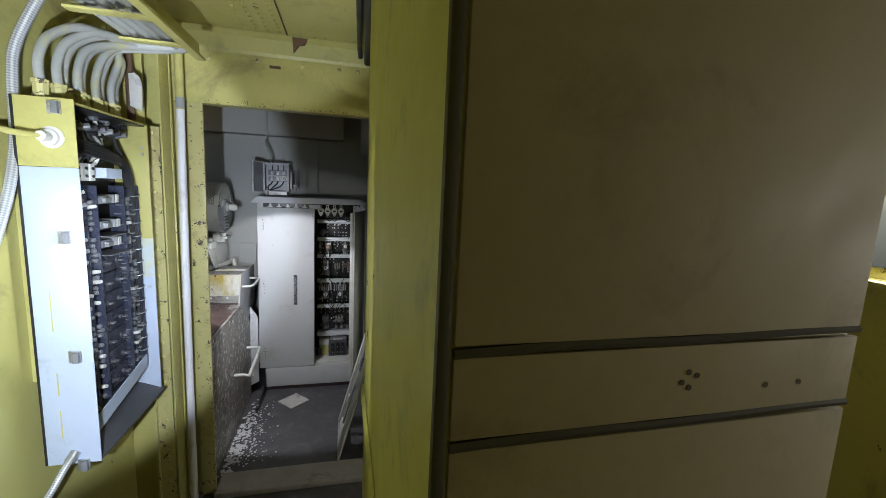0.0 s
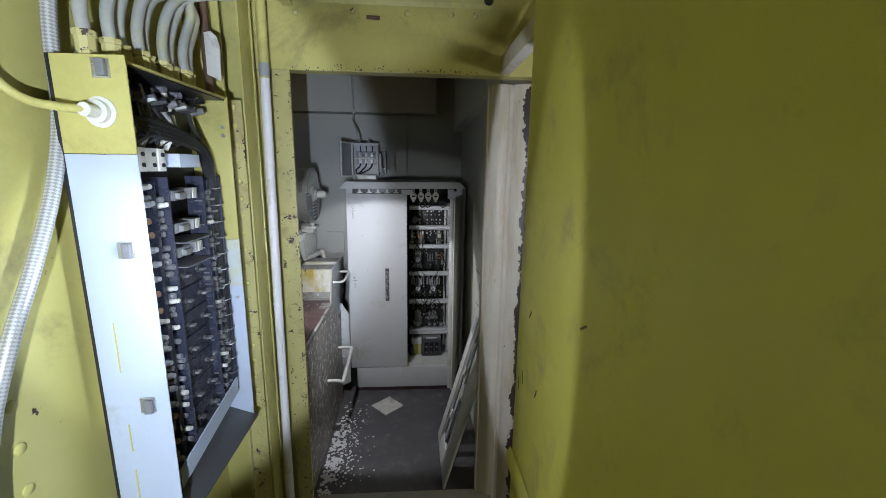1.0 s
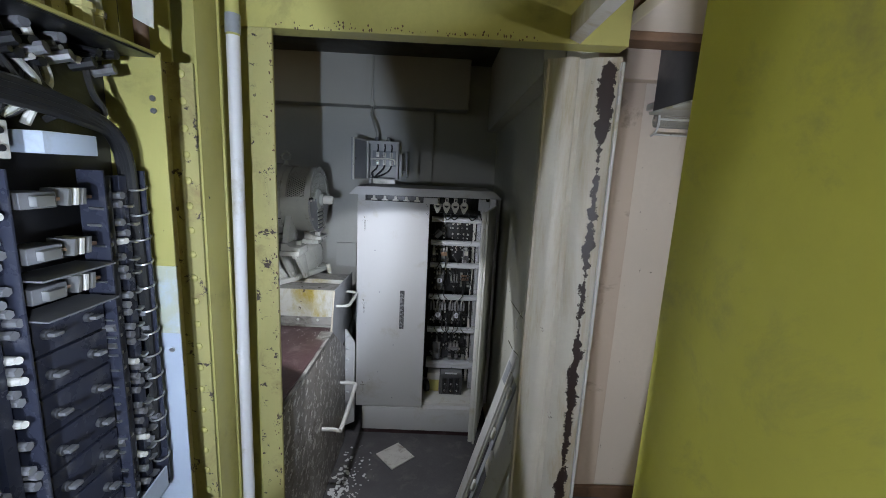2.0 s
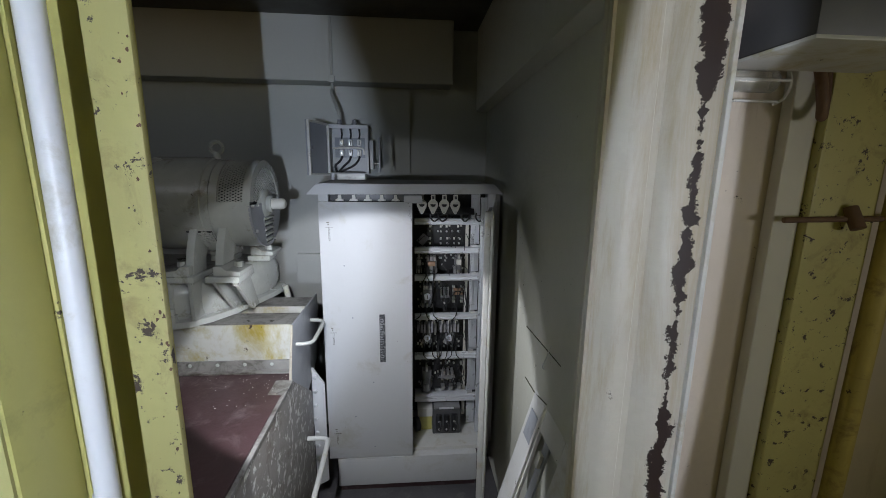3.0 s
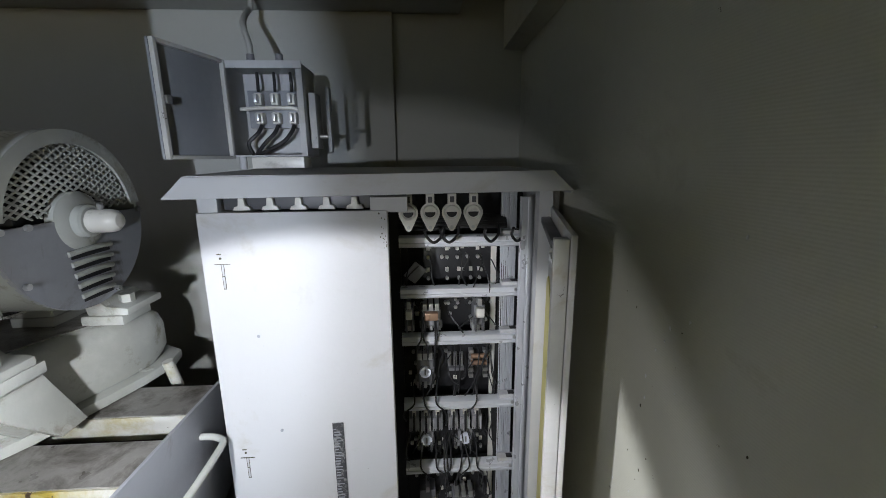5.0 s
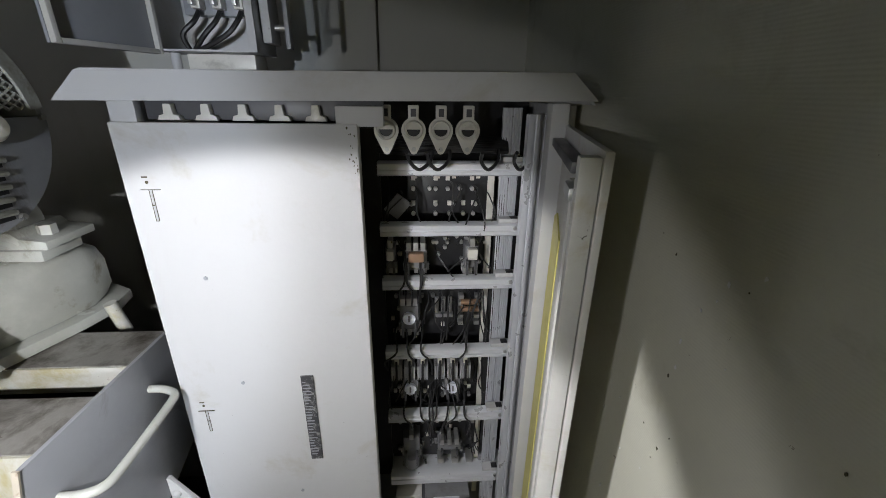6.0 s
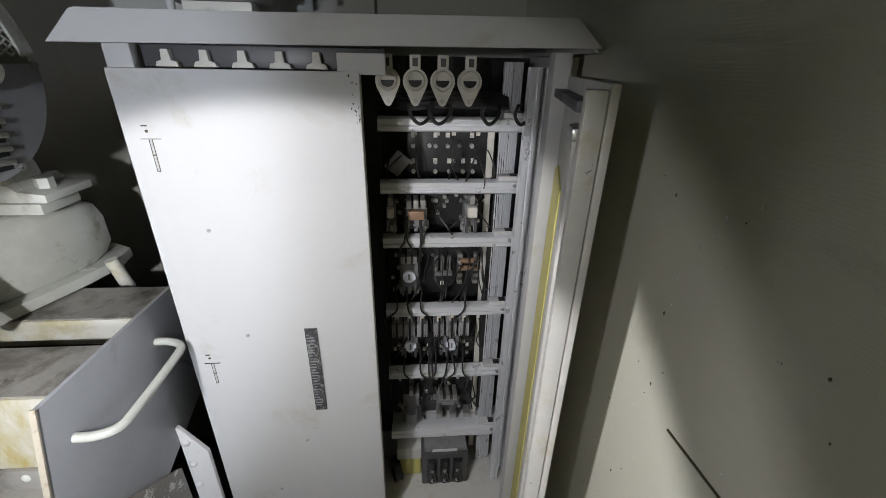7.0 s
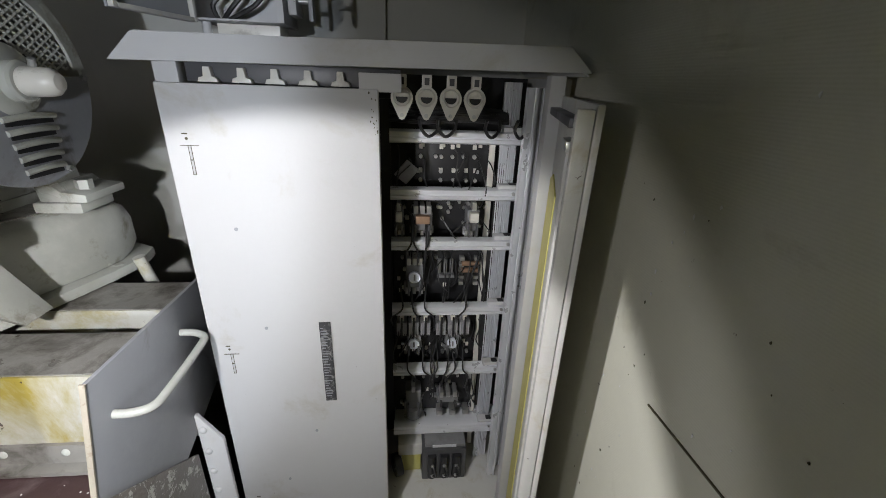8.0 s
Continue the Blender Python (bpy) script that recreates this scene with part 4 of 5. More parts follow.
# row of porcelain lamp holders under the hood
tab = None
for i in range(5):
    x = -0.315 + i * 0.062
    t_ = part("terminal", prism(B(), [(x - 0.019, 1.470), (x + 0.019, 1.470), (x + 0.016, 1.478), (x + 0.008, 1.480), (x + 0.006, 1.497), (x - 0.006, 1.497), (x - 0.008, 1.480), (x - 0.016, 1.478)], "y", 3.284, 3.298, 0.001), IVORY, cab) if tab is None else again(tab, cab, Matrix.Translation((i * 0.062, 0, 0)))
    tab = tab or t_
ring = None
for i in range(4):
    x = 0.052 + i * 0.052
    if ring is None:
        bm = B()
        body = [(x + 0.0235 * math.cos(a), 1.452 + 0.0235 * math.sin(a)) for a in [math.pi * (-0.12 + 1.24 * i / 14) for i in range(15)]]
        prism(bm, body + [(x - 0.009, 1.416), (x - 0.005, 1.409), (x, 1.407), (x + 0.005, 1.409), (x + 0.009, 1.416)], "y", 3.329, 3.338)
        lathe(bm, [(0.0135, 0.0), (0.0135, 0.006), (0.0165, 0.007), (0.0185, 0.0)], pose(x, 3.3285, 1.453, 90, 0, 0), 20)
        box(bm, x - 0.010, x + 0.010, 3.318, 3.336, 1.473, 1.498, 0.002)
        ring = part("lamp_holder", bm, IVORY, cab, "worn porcelain lamp holder")
        part("socket", prism(B(), [(x + 0.0125 * math.cos(a), 1.454 + 0.0125 * math.sin(a)) for a in [-math.pi * i / 10 for i in range(11)]], "y", 3.3265, 3.3285), BLACK, ring, "dark half-round socket")
        part("tab_hole", box(B(), x - 0.005, x + 0.005, 3.3165, 3.3178, 1.478, 1.492), TRANSFORMER, ring)
        part("screw", rod(B(), (x, 3.3295, 1.417), (x, 3.3265, 1.417), 0.0045, n=8), STEEL, ring)
    else:
        one = again(ring, cab, Matrix.Translation((i * 0.052, 0, 0)))
        for piece in ring.children:
            sub = new(piece.name.split(".")[0], piece.data)
            sub.parent = one
# aluminium uprights and cross rails
for x, y in ((0.345, 3.40), (0.372, 3.44), (0.395, 3.47)):
    part("upright", prism(B(), [(x, y), (x + 0.012, y), (x + 0.012, y + 0.006), (x + 0.018, y + 0.006), (x + 0.018, y), (x + 0.024, y), (x + 0.024, y + 0.024), (x, y + 0.024)], "z", 0.21, 1.48), ALU, cab)
for x, y in ((0.307, 3.480), (0.331, 3.486)):
    ribs = []
    for k in range(4):
        ribs += [(x + k * 0.0056, y), (x + k * 0.0056 + 0.0030, y), (x + k * 0.0056 + 0.0030, y + 0.006), (x + k * 0.0056 + 0.0056, y + 0.006)]
    part("upright", prism(B(), ribs + [(x + 0.0224, y + 0.014), (x, y + 0.014)], "z", 0.21, 1.49), ALU, cab, "ribbed aluminium upright")
part("upright", box(B(), 0.284, 0.300, 3.505, 3.513, 0.25, 1.34, 0.001), IVORY, cab, "pale wiring channel")
RAILS = ((1.363, 0), (1.216, 0), (1.072, 0), (0.861, 0), (0.639, 0), (0.397, 1))
for z, wide in RAILS:
    bm = B()
    hgt = 0.030 if wide else 0.022
    prism(bm, [(3.452, z - hgt), (3.446, z - hgt + 0.004), (3.446, z - 0.010), (3.450, z - 0.008), (3.450, z - 0.006), (3.446, z - 0.004), (3.446, z + 0.006), (3.452, z + 0.010), (3.475, z + 0.010), (3.475, z - hgt)], "x", 0.020, 0.375)
    if wide:
        box(bm, 0.022, 0.372, 3.476, 3.535, z - 0.002, z + 0.009)
    r_ = part("cross_rail", bm, ALU, cab)
    part("bracket", box(B(), 0.306, 0.376, 3.450, 3.4765, z + 0.0105, z + 0.0215, 0.0015), WHITE, r_, "pale end bracket")
    part("bracket", box(B(), 0.352, 0.378, 3.4395, 3.4455, z - 0.016, z + 0.020, 0.002), WHITE, r_, "pale end bracket")
    part("bracket_slot", box(B(), 0.334, 0.352, 3.452, 3.470, z + 0.0218, z + 0.0245, 0.001), BLACK, r_)
    part("rail_ring", lathe(B(), [(0.0042, 0.0), (0.0042, 0.004), (0.0085, 0.004), (0.0085, 0.0)], pose(0.366, 3.4392, z + 0.004, 90, 0, 0), 14), BLACK, r_)
    part("rail_bolt", rod(B(), (0.345, 3.445, z), (0.345, 3.441, z), 0.005, n=8), STEEL, r_)
# black boards with their relays
boards = []
for z0, z1, x1 in ((1.235, 1.345, 0.285), (1.09, 1.205, 0.295), (0.88, 1.055, 0.30), (0.66, 0.845, 0.30), (0.415, 0.62, 0.30)):
    boards.append(part("board", box(B(), 0.025 if z0 < 1.2 else 0.085, x1, 3.515, 3.525, z0, z1, 0.001), BLACK, cab))
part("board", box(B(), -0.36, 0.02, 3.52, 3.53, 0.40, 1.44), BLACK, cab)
random.seed(11)
stud = part("stud", rod(B(), (0, 0, 0), (0, -0.012, 0), 0.0052, n=8), STEEL, boards[0])
lug = part("lug", box(B(), -0.005, 0.005, -0.006, 0, -0.006, 0.006, 0.001), IVORY, boards[0])
stud.location, lug.location = (0.10, 3.515, 1.30), (0.105, 3.515, 1.33)
for x in (0.16, 0.20, 0.26):
    again(lug, boards[0], Matrix.Translation((x, 3.515, 1.33)))
for x, z in ((0.14, 1.30), (0.215, 1.30), (0.245, 1.30), (0.095, 1.26), (0.155, 1.26), (0.20, 1.262), (0.255, 1.26)):
    again(stud, boards[0], Matrix.Translation((x, 3.515, z)))
for i, x in enumerate((0.04, 0.06, 0.08, 0.10, 0.13, 0.15, 0.19, 0.22, 0.255, 0.275)):
    again(lug, boards[1], Matrix.Translation((x, 3.515, 1.193)))
for x, z in ((0.18, 1.17), (0.21, 1.175), (0.235, 1.17), (0.18, 1.145), (0.235, 1.15), (0.15, 1.16)):
    again(stud, boards[1], Matrix.Translation((x, 3.515, z)))


def relay(board, x, z, w, h, coils=1, dial=False, cap=False):
    """A small contactor on a board: body, coil, contact fingers and, on some, a setting dial."""
    body = part("relay", box(B(), x - w / 2, x + w / 2, 3.462, 3.513, z - h / 2, z + h / 2, 0.003), GREYPART, board, "grey relay")
    for k in range(coils):
        cx = x + (k - (coils - 1) / 2) * w / max(1, coils) * 0.95
        part("contact", box(B(), cx - 0.006, cx + 0.006, 3.452, 3.500, z + h / 2 + 0.001, z + h / 2 + 0.022, 0.001), STEEL, body)
    if dial:
        part("dial", rod(B(), (x, 3.460, z), (x, 3.450, z), 0.017, n=20), DIAL, body, "round white setting dial")
        part("pointer", box(B(), x - 0.0025, x + 0.0025, 3.4485, 3.4497, z - 0.008, z + 0.010), GREYPART, body)
    if cap:
        part("coil_cap", box(B(), x - w * 0.35, x + w * 0.35, 3.440, 3.461, z, z + h * 0.45, 0.003), (BRASS if coils == 3 else IVORY), body)
    part("base", box(B(), x - w * 0.62, x + w * 0.62, 3.500, 3.513, z - h * 0.95, z - h * 0.52, 0.002), COIL, body)
    for k in (-1, 0, 1):
        part("clip", prism(B(), [(x + k * w * 0.42 - 0.005, z - h * 0.9), (x + k * w * 0.42 + 0.005, z - h * 0.9), (x + k * w * 0.42 + 0.004, z - h * 0.62), (x + k * w * 0.42 - 0.004, z - h * 0.62)], "y", 3.478, 3.499, 0.001), STEEL, body)
    for k in (-1, 1):
        part("arm", box(B(), x + k * w * 0.33 - 0.003, x + k * w * 0.33 + 0.003, 3.448, 3.461, z - h * 0.75, z - h * 0.1, 0.001), TRANSFORMER, body)
    return body


for k in range(60):
    b_ = random.choice((1, 2, 2, 3, 4, 4))
    z_lo, z_hi = ((0, 0), (1.10, 1.20), (0.89, 1.05), (0.67, 0.84), (0.43, 0.61))[b_]
    again(random.choice((stud, stud, lug)), boards[b_], Matrix.Translation((random.uniform(0.035, 0.285), 3.515, random.uniform(z_lo, z_hi))))
relay(boards[1], 0.042, 1.135, 0.024, 0.055, 1, cap=True)
relay(boards[1], 0.105, 1.130, 0.055, 0.050, 3, cap=True)
relay(boards[1], 0.245, 1.135, 0.034, 0.060, 1, cap=True)
relay(boards[2], 0.085, 0.965, 0.050, 0.075, 3, dial=True)
for k in range(3):
    part("fuse", rod(B(), (0.160 + k * 0.018, 3.505, 0.955), (0.160 + k * 0.018, 3.505, 1.0), 0.006, n=8), STEEL, boards[2])
part("fuse_base", box(B(), 0.155, 0.205, 3.495, 3.513, 0.942, 0.952, 0.001), GREYPART, boards[2])
for k in range(2):
    part("fuse", rod(B(), (0.225, 3.49, 0.992 - k * 0.022), (0.275, 3.49, 0.992 - k * 0.022), 0.008, n=10), BRASS, boards[2], "copper cartridge fuse")
for k in range(5):
    for x in (0.226, 0.270):
        part("fuse_clip", box(B(), x - 0.007, x + 0.007, 3.492, 3.513, 0.918 + k * 0.020, 0.930 + k * 0.020, 0.001), STEEL, boards[2])
for x in (0.085, 0.205):
    b_ = relay(boards[3], x, 0.735, 0.044, 0.050, 1, dial=True)
    for k in range(3):
        x0_ = x - 0.052 + k * 0.036
        comb = []
        for f in range(5):
            comb += [(x0_ + f * 0.0062, 3.460), (x0_ + f * 0.0062, 3.452), (x0_ + f * 0.0062 + 0.004, 3.452), (x0_ + f * 0.0062 + 0.004, 3.460)]
        bm = prism(B(), comb + [(x0_ + 0.030, 3.460), (x0_ + 0.030, 3.500), (x0_, 3.500)], "z", 0.768, 0.812)
        part("coil", bm, COIL, b_, "finned pale grey coil")
        part("coil_strap", box(B(), x - 0.040 + k * 0.036, x - 0.034 + k * 0.036, 3.447, 3.4515, 0.764, 0.832, 0.001), BLACK_CABLE, b_)
        part("contact", box(B(), x - 0.043 + k * 0.036, x - 0.031 + k * 0.036, 3.462, 3.50, 0.813, 0.830, 0.001), IVORY, b_)
relay(boards[4], 0.085, 0.505, 0.050, 0.080, 1, cap=False)
part("capacitor", rod(B(), (0.085, 3.47, 0.43), (0.085, 3.47, 0.47), 0.024, n=16), GREYPART, boards[4])
relay(boards[4], 0.20, 0.505, 0.07, 0.030, 3)
for k in range(3):
    part("contact", box(B(), 0.165 + k * 0.045, 0.185 + k * 0.045, 3.47, 3.51, 0.425, 0.445, 0.002), STEEL, boards[4])
part("lug", box(B(), 0.27, 0.285, 3.50, 3.515, 0.555, 0.575, 0.001), STEEL, boards[4])
# rows of small terminals along the boards' upper edges
for b_, z, xs in ((0, 1.325, (0.10, 0.155, 0.185, 0.245)), (0, 1.262, (0.10, 0.155, 0.19, 0.225, 0.25)), (1, 1.185, (0.038, 0.058, 0.080, 0.104, 0.122, 0.158, 0.186, 0.222, 0.240, 0.262, 0.284)),
                  (2, 1.030, (0.05, 0.068, 0.086, 0.12, 0.15)), (3, 0.690, (0.06, 0.10, 0.14, 0.18, 0.22, 0.26)), (4, 0.590, (0.05, 0.085, 0.12, 0.165, 0.20, 0.235))):
    for x in xs:
        again(lug, boards[b_], Matrix.Translation((x, 3.515, z)))
        again(stud, boards[b_], Matrix.Translation((x, 3.515, z - 0.026)))
# loose wiring
for k in range(58):
    b_ = random.choice((0, 1, 2, 3, 3, 4, 4))
    z_hi = (1.33, 1.19, 1.04, 0.83, 0.60)[b_]
    x_a = random.uniform(0.035, 0.29)
    x_b = min(0.30, max(0.03, x_a + random.uniform(-0.06, 0.06)))
    za, zb = z_hi - random.uniform(0.0, 0.05), z_hi - random.uniform(0.09, 0.2)
    part("wire", tube(B(), [(x_a, 3.51, za), (x_a + 0.004, 3.48, za - 0.01), ((x_a + x_b) / 2 + random.uniform(-0.015, 0.015), 3.455 + random.uniform(-0.012, 0.02), (za + zb) / 2), (x_b, 3.475, zb + 0.01), (x_b, 3.50, zb)], 0.0019, 5, 5), BLACK_CABLE, cab)
for k in range(7):
    part("cable_loom", tube(B(), [(0.02, 3.47 + 0.008 * (k % 3), 1.395 + 0.006 * k), (0.10, 3.455 + 0.01 * (k % 2), 1.392 + 0.006 * k), (0.20, 3.46, 1.398 + 0.005 * k), (0.32, 3.465 + 0.004 * k, 1.395 + 0.004 * k)], 0.0055, 7, 6), BLACK_CABLE, cab)
for x in (0.09, 0.13, 0.24, 0.31):
    part("wire", tube(B(), [(x, 3.34, 1.41), (x + 0.005, 3.38, 1.385), (x + 0.025, 3.40, 1.365), (x + 0.05, 3.43, 1.38), (x + 0.055, 3.46, 1.40)], 0.004, 6, 6), BLACK_CABLE, cab)
for k in range(6):
    part("wire", tube(B(), [(0.31 + 0.004 * k, 3.49, 1.33), (0.305 + 0.006 * (k % 2), 3.485, 1.1), (0.312 - 0.004 * k, 3.485, 0.8), (0.30 + 0.004 * k, 3.49, 0.45)], 0.0035, 6, 6), BLACK_CABLE, cab)
# slack wires that hang in front of the cross rails
for k in range(16):
    z = (0.639, 0.639, 0.861, 1.072)[k % 4]
    x_a = random.uniform(0.04, 0.28)
    x_b = x_a + random.uniform(-0.03, 0.03)
    top, low = z + random.uniform(0.04, 0.08), z - random.uniform(0.05, 0.10)
    part("wire", tube(B(), [(x_a, 3.50, top + 0.01), (x_a, 3.465, top), (x_a + random.uniform(-0.008, 0.008), 3.438, z + 0.01), (x_b, 3.436, z - 0.02), (x_b + random.uniform(-0.006, 0.006), 3.462, low), (x_b, 3.50, low - 0.01)], 0.0026, 5, 5), BLACK_CABLE, cab)
part("broken_board", box(B(), -0.022, 0.022, -0.002, 0.002, -0.026, 0.026, 0.001, m=pose(0.062, 3.48, 1.262, 10, 40, 20)), GREYPART, cab, "loose tilted grey board")
# foot compartment: transformer and yellow box
tr = part("transformer", box(B(), 0.115, 0.265, 3.40, 3.52, 0.206, 0.345, 0.006), TRANSFORMER, cab, "dark grey transformer")
part("cap_plate", box(B(), 0.125, 0.262, 3.41, 3.51, 0.346, 0.358, 0.003), GREYPART, tr)
part("label_plate", box(B(), 0.150, 0.230, 3.4075, 3.4095, 0.347, 0.357), ALU, tr)
for x in (0.15, 0.19, 0.23):
    part("terminal", rod(B(), (x, 3.399, 0.29), (x, 3.380, 0.29), 0.006, n=8), STEEL, tr)
    part("terminal", rod(B(), (x, 3.399, 0.245), (x, 3.380, 0.245), 0.006, n=8), STEEL, tr)
    part("wire", tube(B(), [(x, 3.385, 0.29), (x + 0.01, 3.37, 0.275), (x + 0.012, 3.37, 0.255), (x, 3.385, 0.245)], 0.004, 6, 5), BLACK_CABLE, tr)
for k in range(3):
    part("winding", rod(B(), (0.148 + k * 0.042, 3.398, 0.228), (0.148 + k * 0.042, 3.398, 0.325), 0.015, n=12), BLACK, tr, "dark winding")
yb = part("small_box", box(B(), 0.045, 0.112, 3.44, 3.52, 0.206, 0.290, 0.003), YSTRIP, cab, "small yellow box")
part("box_lid", box(B(), 0.035, 0.115, 3.43, 3.525, 0.291, 0.340, 0.003), WHITE_EDGE, yb)
part("coil", lathe(B(), [(0.012, -0.012), (0.038, -0.012), (0.038, 0.012), (0.012, 0.012)], pose(0.030, 3.43, 0.25, 0, 90, 20), 20), BLACK, cab)

# ---------------------------------------------------------------- switch box on the cabinet
sw = thing("switch_box", "small grey switch box with its door hanging open", "switch box", at=(-0.29, 3.48, 1.557))
bm = B()
sx0, sx1, sy0, sy1, sz0, sz1 = -0.386, -0.198, 3.42, 3.545, 1.588, 1.806
part("back", box(B(), sx0, sx1, sy1 - 0.004, sy1, sz0, sz1), WHITE, sw)
part("wall", box(B(), sx0, sx0 + 0.004, sy0, sy1 - 0.005, sz0, sz1, 0.001), WHITE, sw)
part("wall", box(B(), sx1 - 0.004, sx1, sy0, sy1 - 0.005, sz0, sz1, 0.001), WHITE, sw)
part("wall", box(B(), sx0 + 0.005, sx1 - 0.005, sy0, sy1 - 0.005, sz0, sz0 + 0.004, 0.001), WHITE, sw)
part("wall", box(B(), sx0 + 0.005, sx1 - 0.005, sy0, sy1 - 0.005, sz1 - 0.004, sz1, 0.001), WHITE, sw)
part("rim", box(B(), sx0, sx1 + 0.003, sy0 - 0.006, sy0 - 0.001, sz1 - 0.014, sz1 + 0.003, 0.001), WHITE, sw)
part("rim", box(B(), sx1 - 0.012, sx1 + 0.003, sy0 - 0.006, sy0 - 0.001, sz0, sz1 - 0.015, 0.001), WHITE, sw)
swing = pose(sx0, sy0, 0, 0, 0, -104)
dr = part("door", box(B(), 0.0, 0.195, -0.002, 0.004, sz0 - 0.006, sz1 + 0.004, 0.001, m=swing), GREY, sw, "open grey door")
for a, b, c, d in ((0, 0.008, sz0 - 0.006, sz1 + 0.004), (0.187, 0.195, sz0 - 0.006, sz1 + 0.004), (0.009, 0.186, sz0 - 0.006, sz0 + 0.002), (0.009, 0.186, sz1 - 0.004, sz1 + 0.004)):
    part("door_lip", box(B(), a, b, 0.005, 0.016, c, d, 0.001, m=swing), WHITE_EDGE, dr)
part("door_catch", box(B(), 0.172, 0.186, 0.005, 0.02, 1.69, 1.705, 0.001, m=swing), GREYPART, dr)
bd = part("contact_board", box(B(), sx0 + 0.02, sx1 - 0.02, 3.515, 3.538, sz0 + 0.075, sz0 + 0.17, 0.002), GREY, sw)
for k in range(3):
    x = sx0 + 0.055 + k * 0.042
    for z in (sz0 + 0.098, sz0 + 0.145):
        ct = part("contact", box(B(), x - 0.009, x + 0.009, 3.488, 3.514, z - 0.014, z + 0.014, 0.002), IVORY, bd)
        part("knife", box(B(), x - 0.004, x + 0.004, 3.468, 3.487, z - 0.010, z + 0.010, 0.001), STEEL, ct)
    part("lead", tube(B(), [(x, 3.50, sz0 + 0.08), (x - 0.006, 3.485, sz0 + 0.06), (x - 0.03, 3.48, sz0 + 0.035), (sx0 + 0.03 + 0.008 * k, 3.49, sz0 + 0.006)], 0.0052, 8, 6), BLACK_CABLE, sw)
    part("lead", tube(B(), [(x, 3.50, sz0 + 0.165), (x + 0.004, 3.49, sz0 + 0.185), (x, 3.50, sz0 + 0.21)], 0.004, 8, 5), BLACK_CABLE, sw)
part("bar", tube(B(), [(sx0 + 0.015, 3.475, sz0 + 0.118), (sx0 + 0.09, 3.468, sz0 + 0.121), (sx0 + 0.155, 3.475, sz0 + 0.118), (sx0 + 0.165, 3.48, sz0 + 0.09)], 0.005, 8, 6), IVORY, sw)
hb = part("handle_box", box(B(), sx1 + 0.004, sx1 + 0.022, 3.45, 3.51, sz0 + 0.02, sz0 + 0.155, 0.003), WHITE, sw)
part("lever", box(B(), sx1 + 0.045, sx1 + 0.055, 3.46, 3.485, sz0 + 0.01, sz0 + 0.17, 0.003), GREY, hb)
part("lever_pin", rod(B(), (sx1 + 0.023, 3.475, sz0 + 0.05), (sx1 + 0.05, 3.475, sz0 + 0.05), 0.006, n=10), STEEL, hb)
for x in (-0.335, -0.265):
    part("gland", lathe(B(), [(0.0, 0), (0.014, 0), (0.014, 0.012), (0.010, 0.014), (0.010, 0.028), (0.0, 0.032)], Matrix.Translation((x, 3.48, sz1 + 0.003)), 10), GREYPART, sw)
part("foot", box(B(), sx0 + 0.035, sx1 - 0.02, 3.46, 3.53, 1.558, sz0 - 0.001, 0.002), IVORY, sw)
part("foot", rod(B(), (sx0 + 0.018, 3.45, 1.557), (sx0 + 0.018, 3.45, sz0 - 0.001), 0.009, n=10), WHITE, sw)
solid("wall_conduit", tube(B(), [(-0.335, 3.48, 1.83), (-0.335, 3.48, 1.86), (-0.36, 3.52, 1.92), (-0.40, 3.66, 1.99), (-0.40, 3.695, 2.02), (-0.40, 3.692, 2.10), (-0.40, 3.692, 2.35)], 0.008, 10, 7), BACKWALL, "thin pale conduit from the switch box up the boxed beam", "conduit")
jb = solid("conduit_box", box(B(), -0.415, -0.385, 3.672, 3.698, 2.04, 2.075, 0.004), BACKWALL, "small pale conduit elbow on the beam", "conduit box")

# ---------------------------------------------------------------- machine bed, motor and guard
bed = thing("machine_bed", "rust-stained pale steel beams carrying the motor", "machine bed", at=(-1.0, 3.1, 0))
def channel(bm, y, z0, z1, x0, x1, depth):
    prism(bm, [(y, z0), (y + 0.012, z0), (y + 0.012, z1 - 0.014), (y + depth, z1 - 0.014), (y + depth, z1), (y, z1)], "x", x0, x1, 0.0)
    return bm
part("front_beam", channel(B(), 3.02, 0.82, 0.998, -1.75, -0.472, 0.13), BEAM_PAINT, bed)
part("beam_top", box(B(), -1.75, -0.474, 3.024, 3.148, 0.9985, 1.001), GREASE, bed, "greasy upper flange")
part("rear_beam", channel(B(), 3.235, 0.94, 0.998, -1.75, -0.472, 0.13), BEAM_PAINT, bed)
part("beam_top", box(B(), -1.75, -0.474, 3.238, 3.363, 0.9985, 1.001), GREASE, bed, "greasy upper flange")
part("beam_foot", prism(B(), [(2.985, 0.805), (3.019, 0.805), (3.019, 0.85), (3.012, 0.85), (3.005, 0.815), (2.985, 0.812)], "x", -1.75, -0.475), GREASE, bed, "dirty bolted foot angle")
bb = part("bolt", rivet_mesh(0.0085, 0.007, pose(-0.56, 3.012, 0.835, 90, 0, 0)), MOTOR_PAINT, bed)
for i in range(1, 9):
    again(bb, bed, Matrix.Translation((-0.105 * i, 0, 0)))
part("deck", box(B(), -2.2, -0.47, 2.26, 3.60, 0.785, 0.804), DECK, bed, "dark red deck plate")
part("far_web", box(B(), -1.9, -1.86, 2.4, 3.6, 0.80, 1.0), DECK, bed)
part("rear_web", box(B(), -1.75, -0.48, 3.40, 3.43, 0.805, 0.96), DECK, bed)
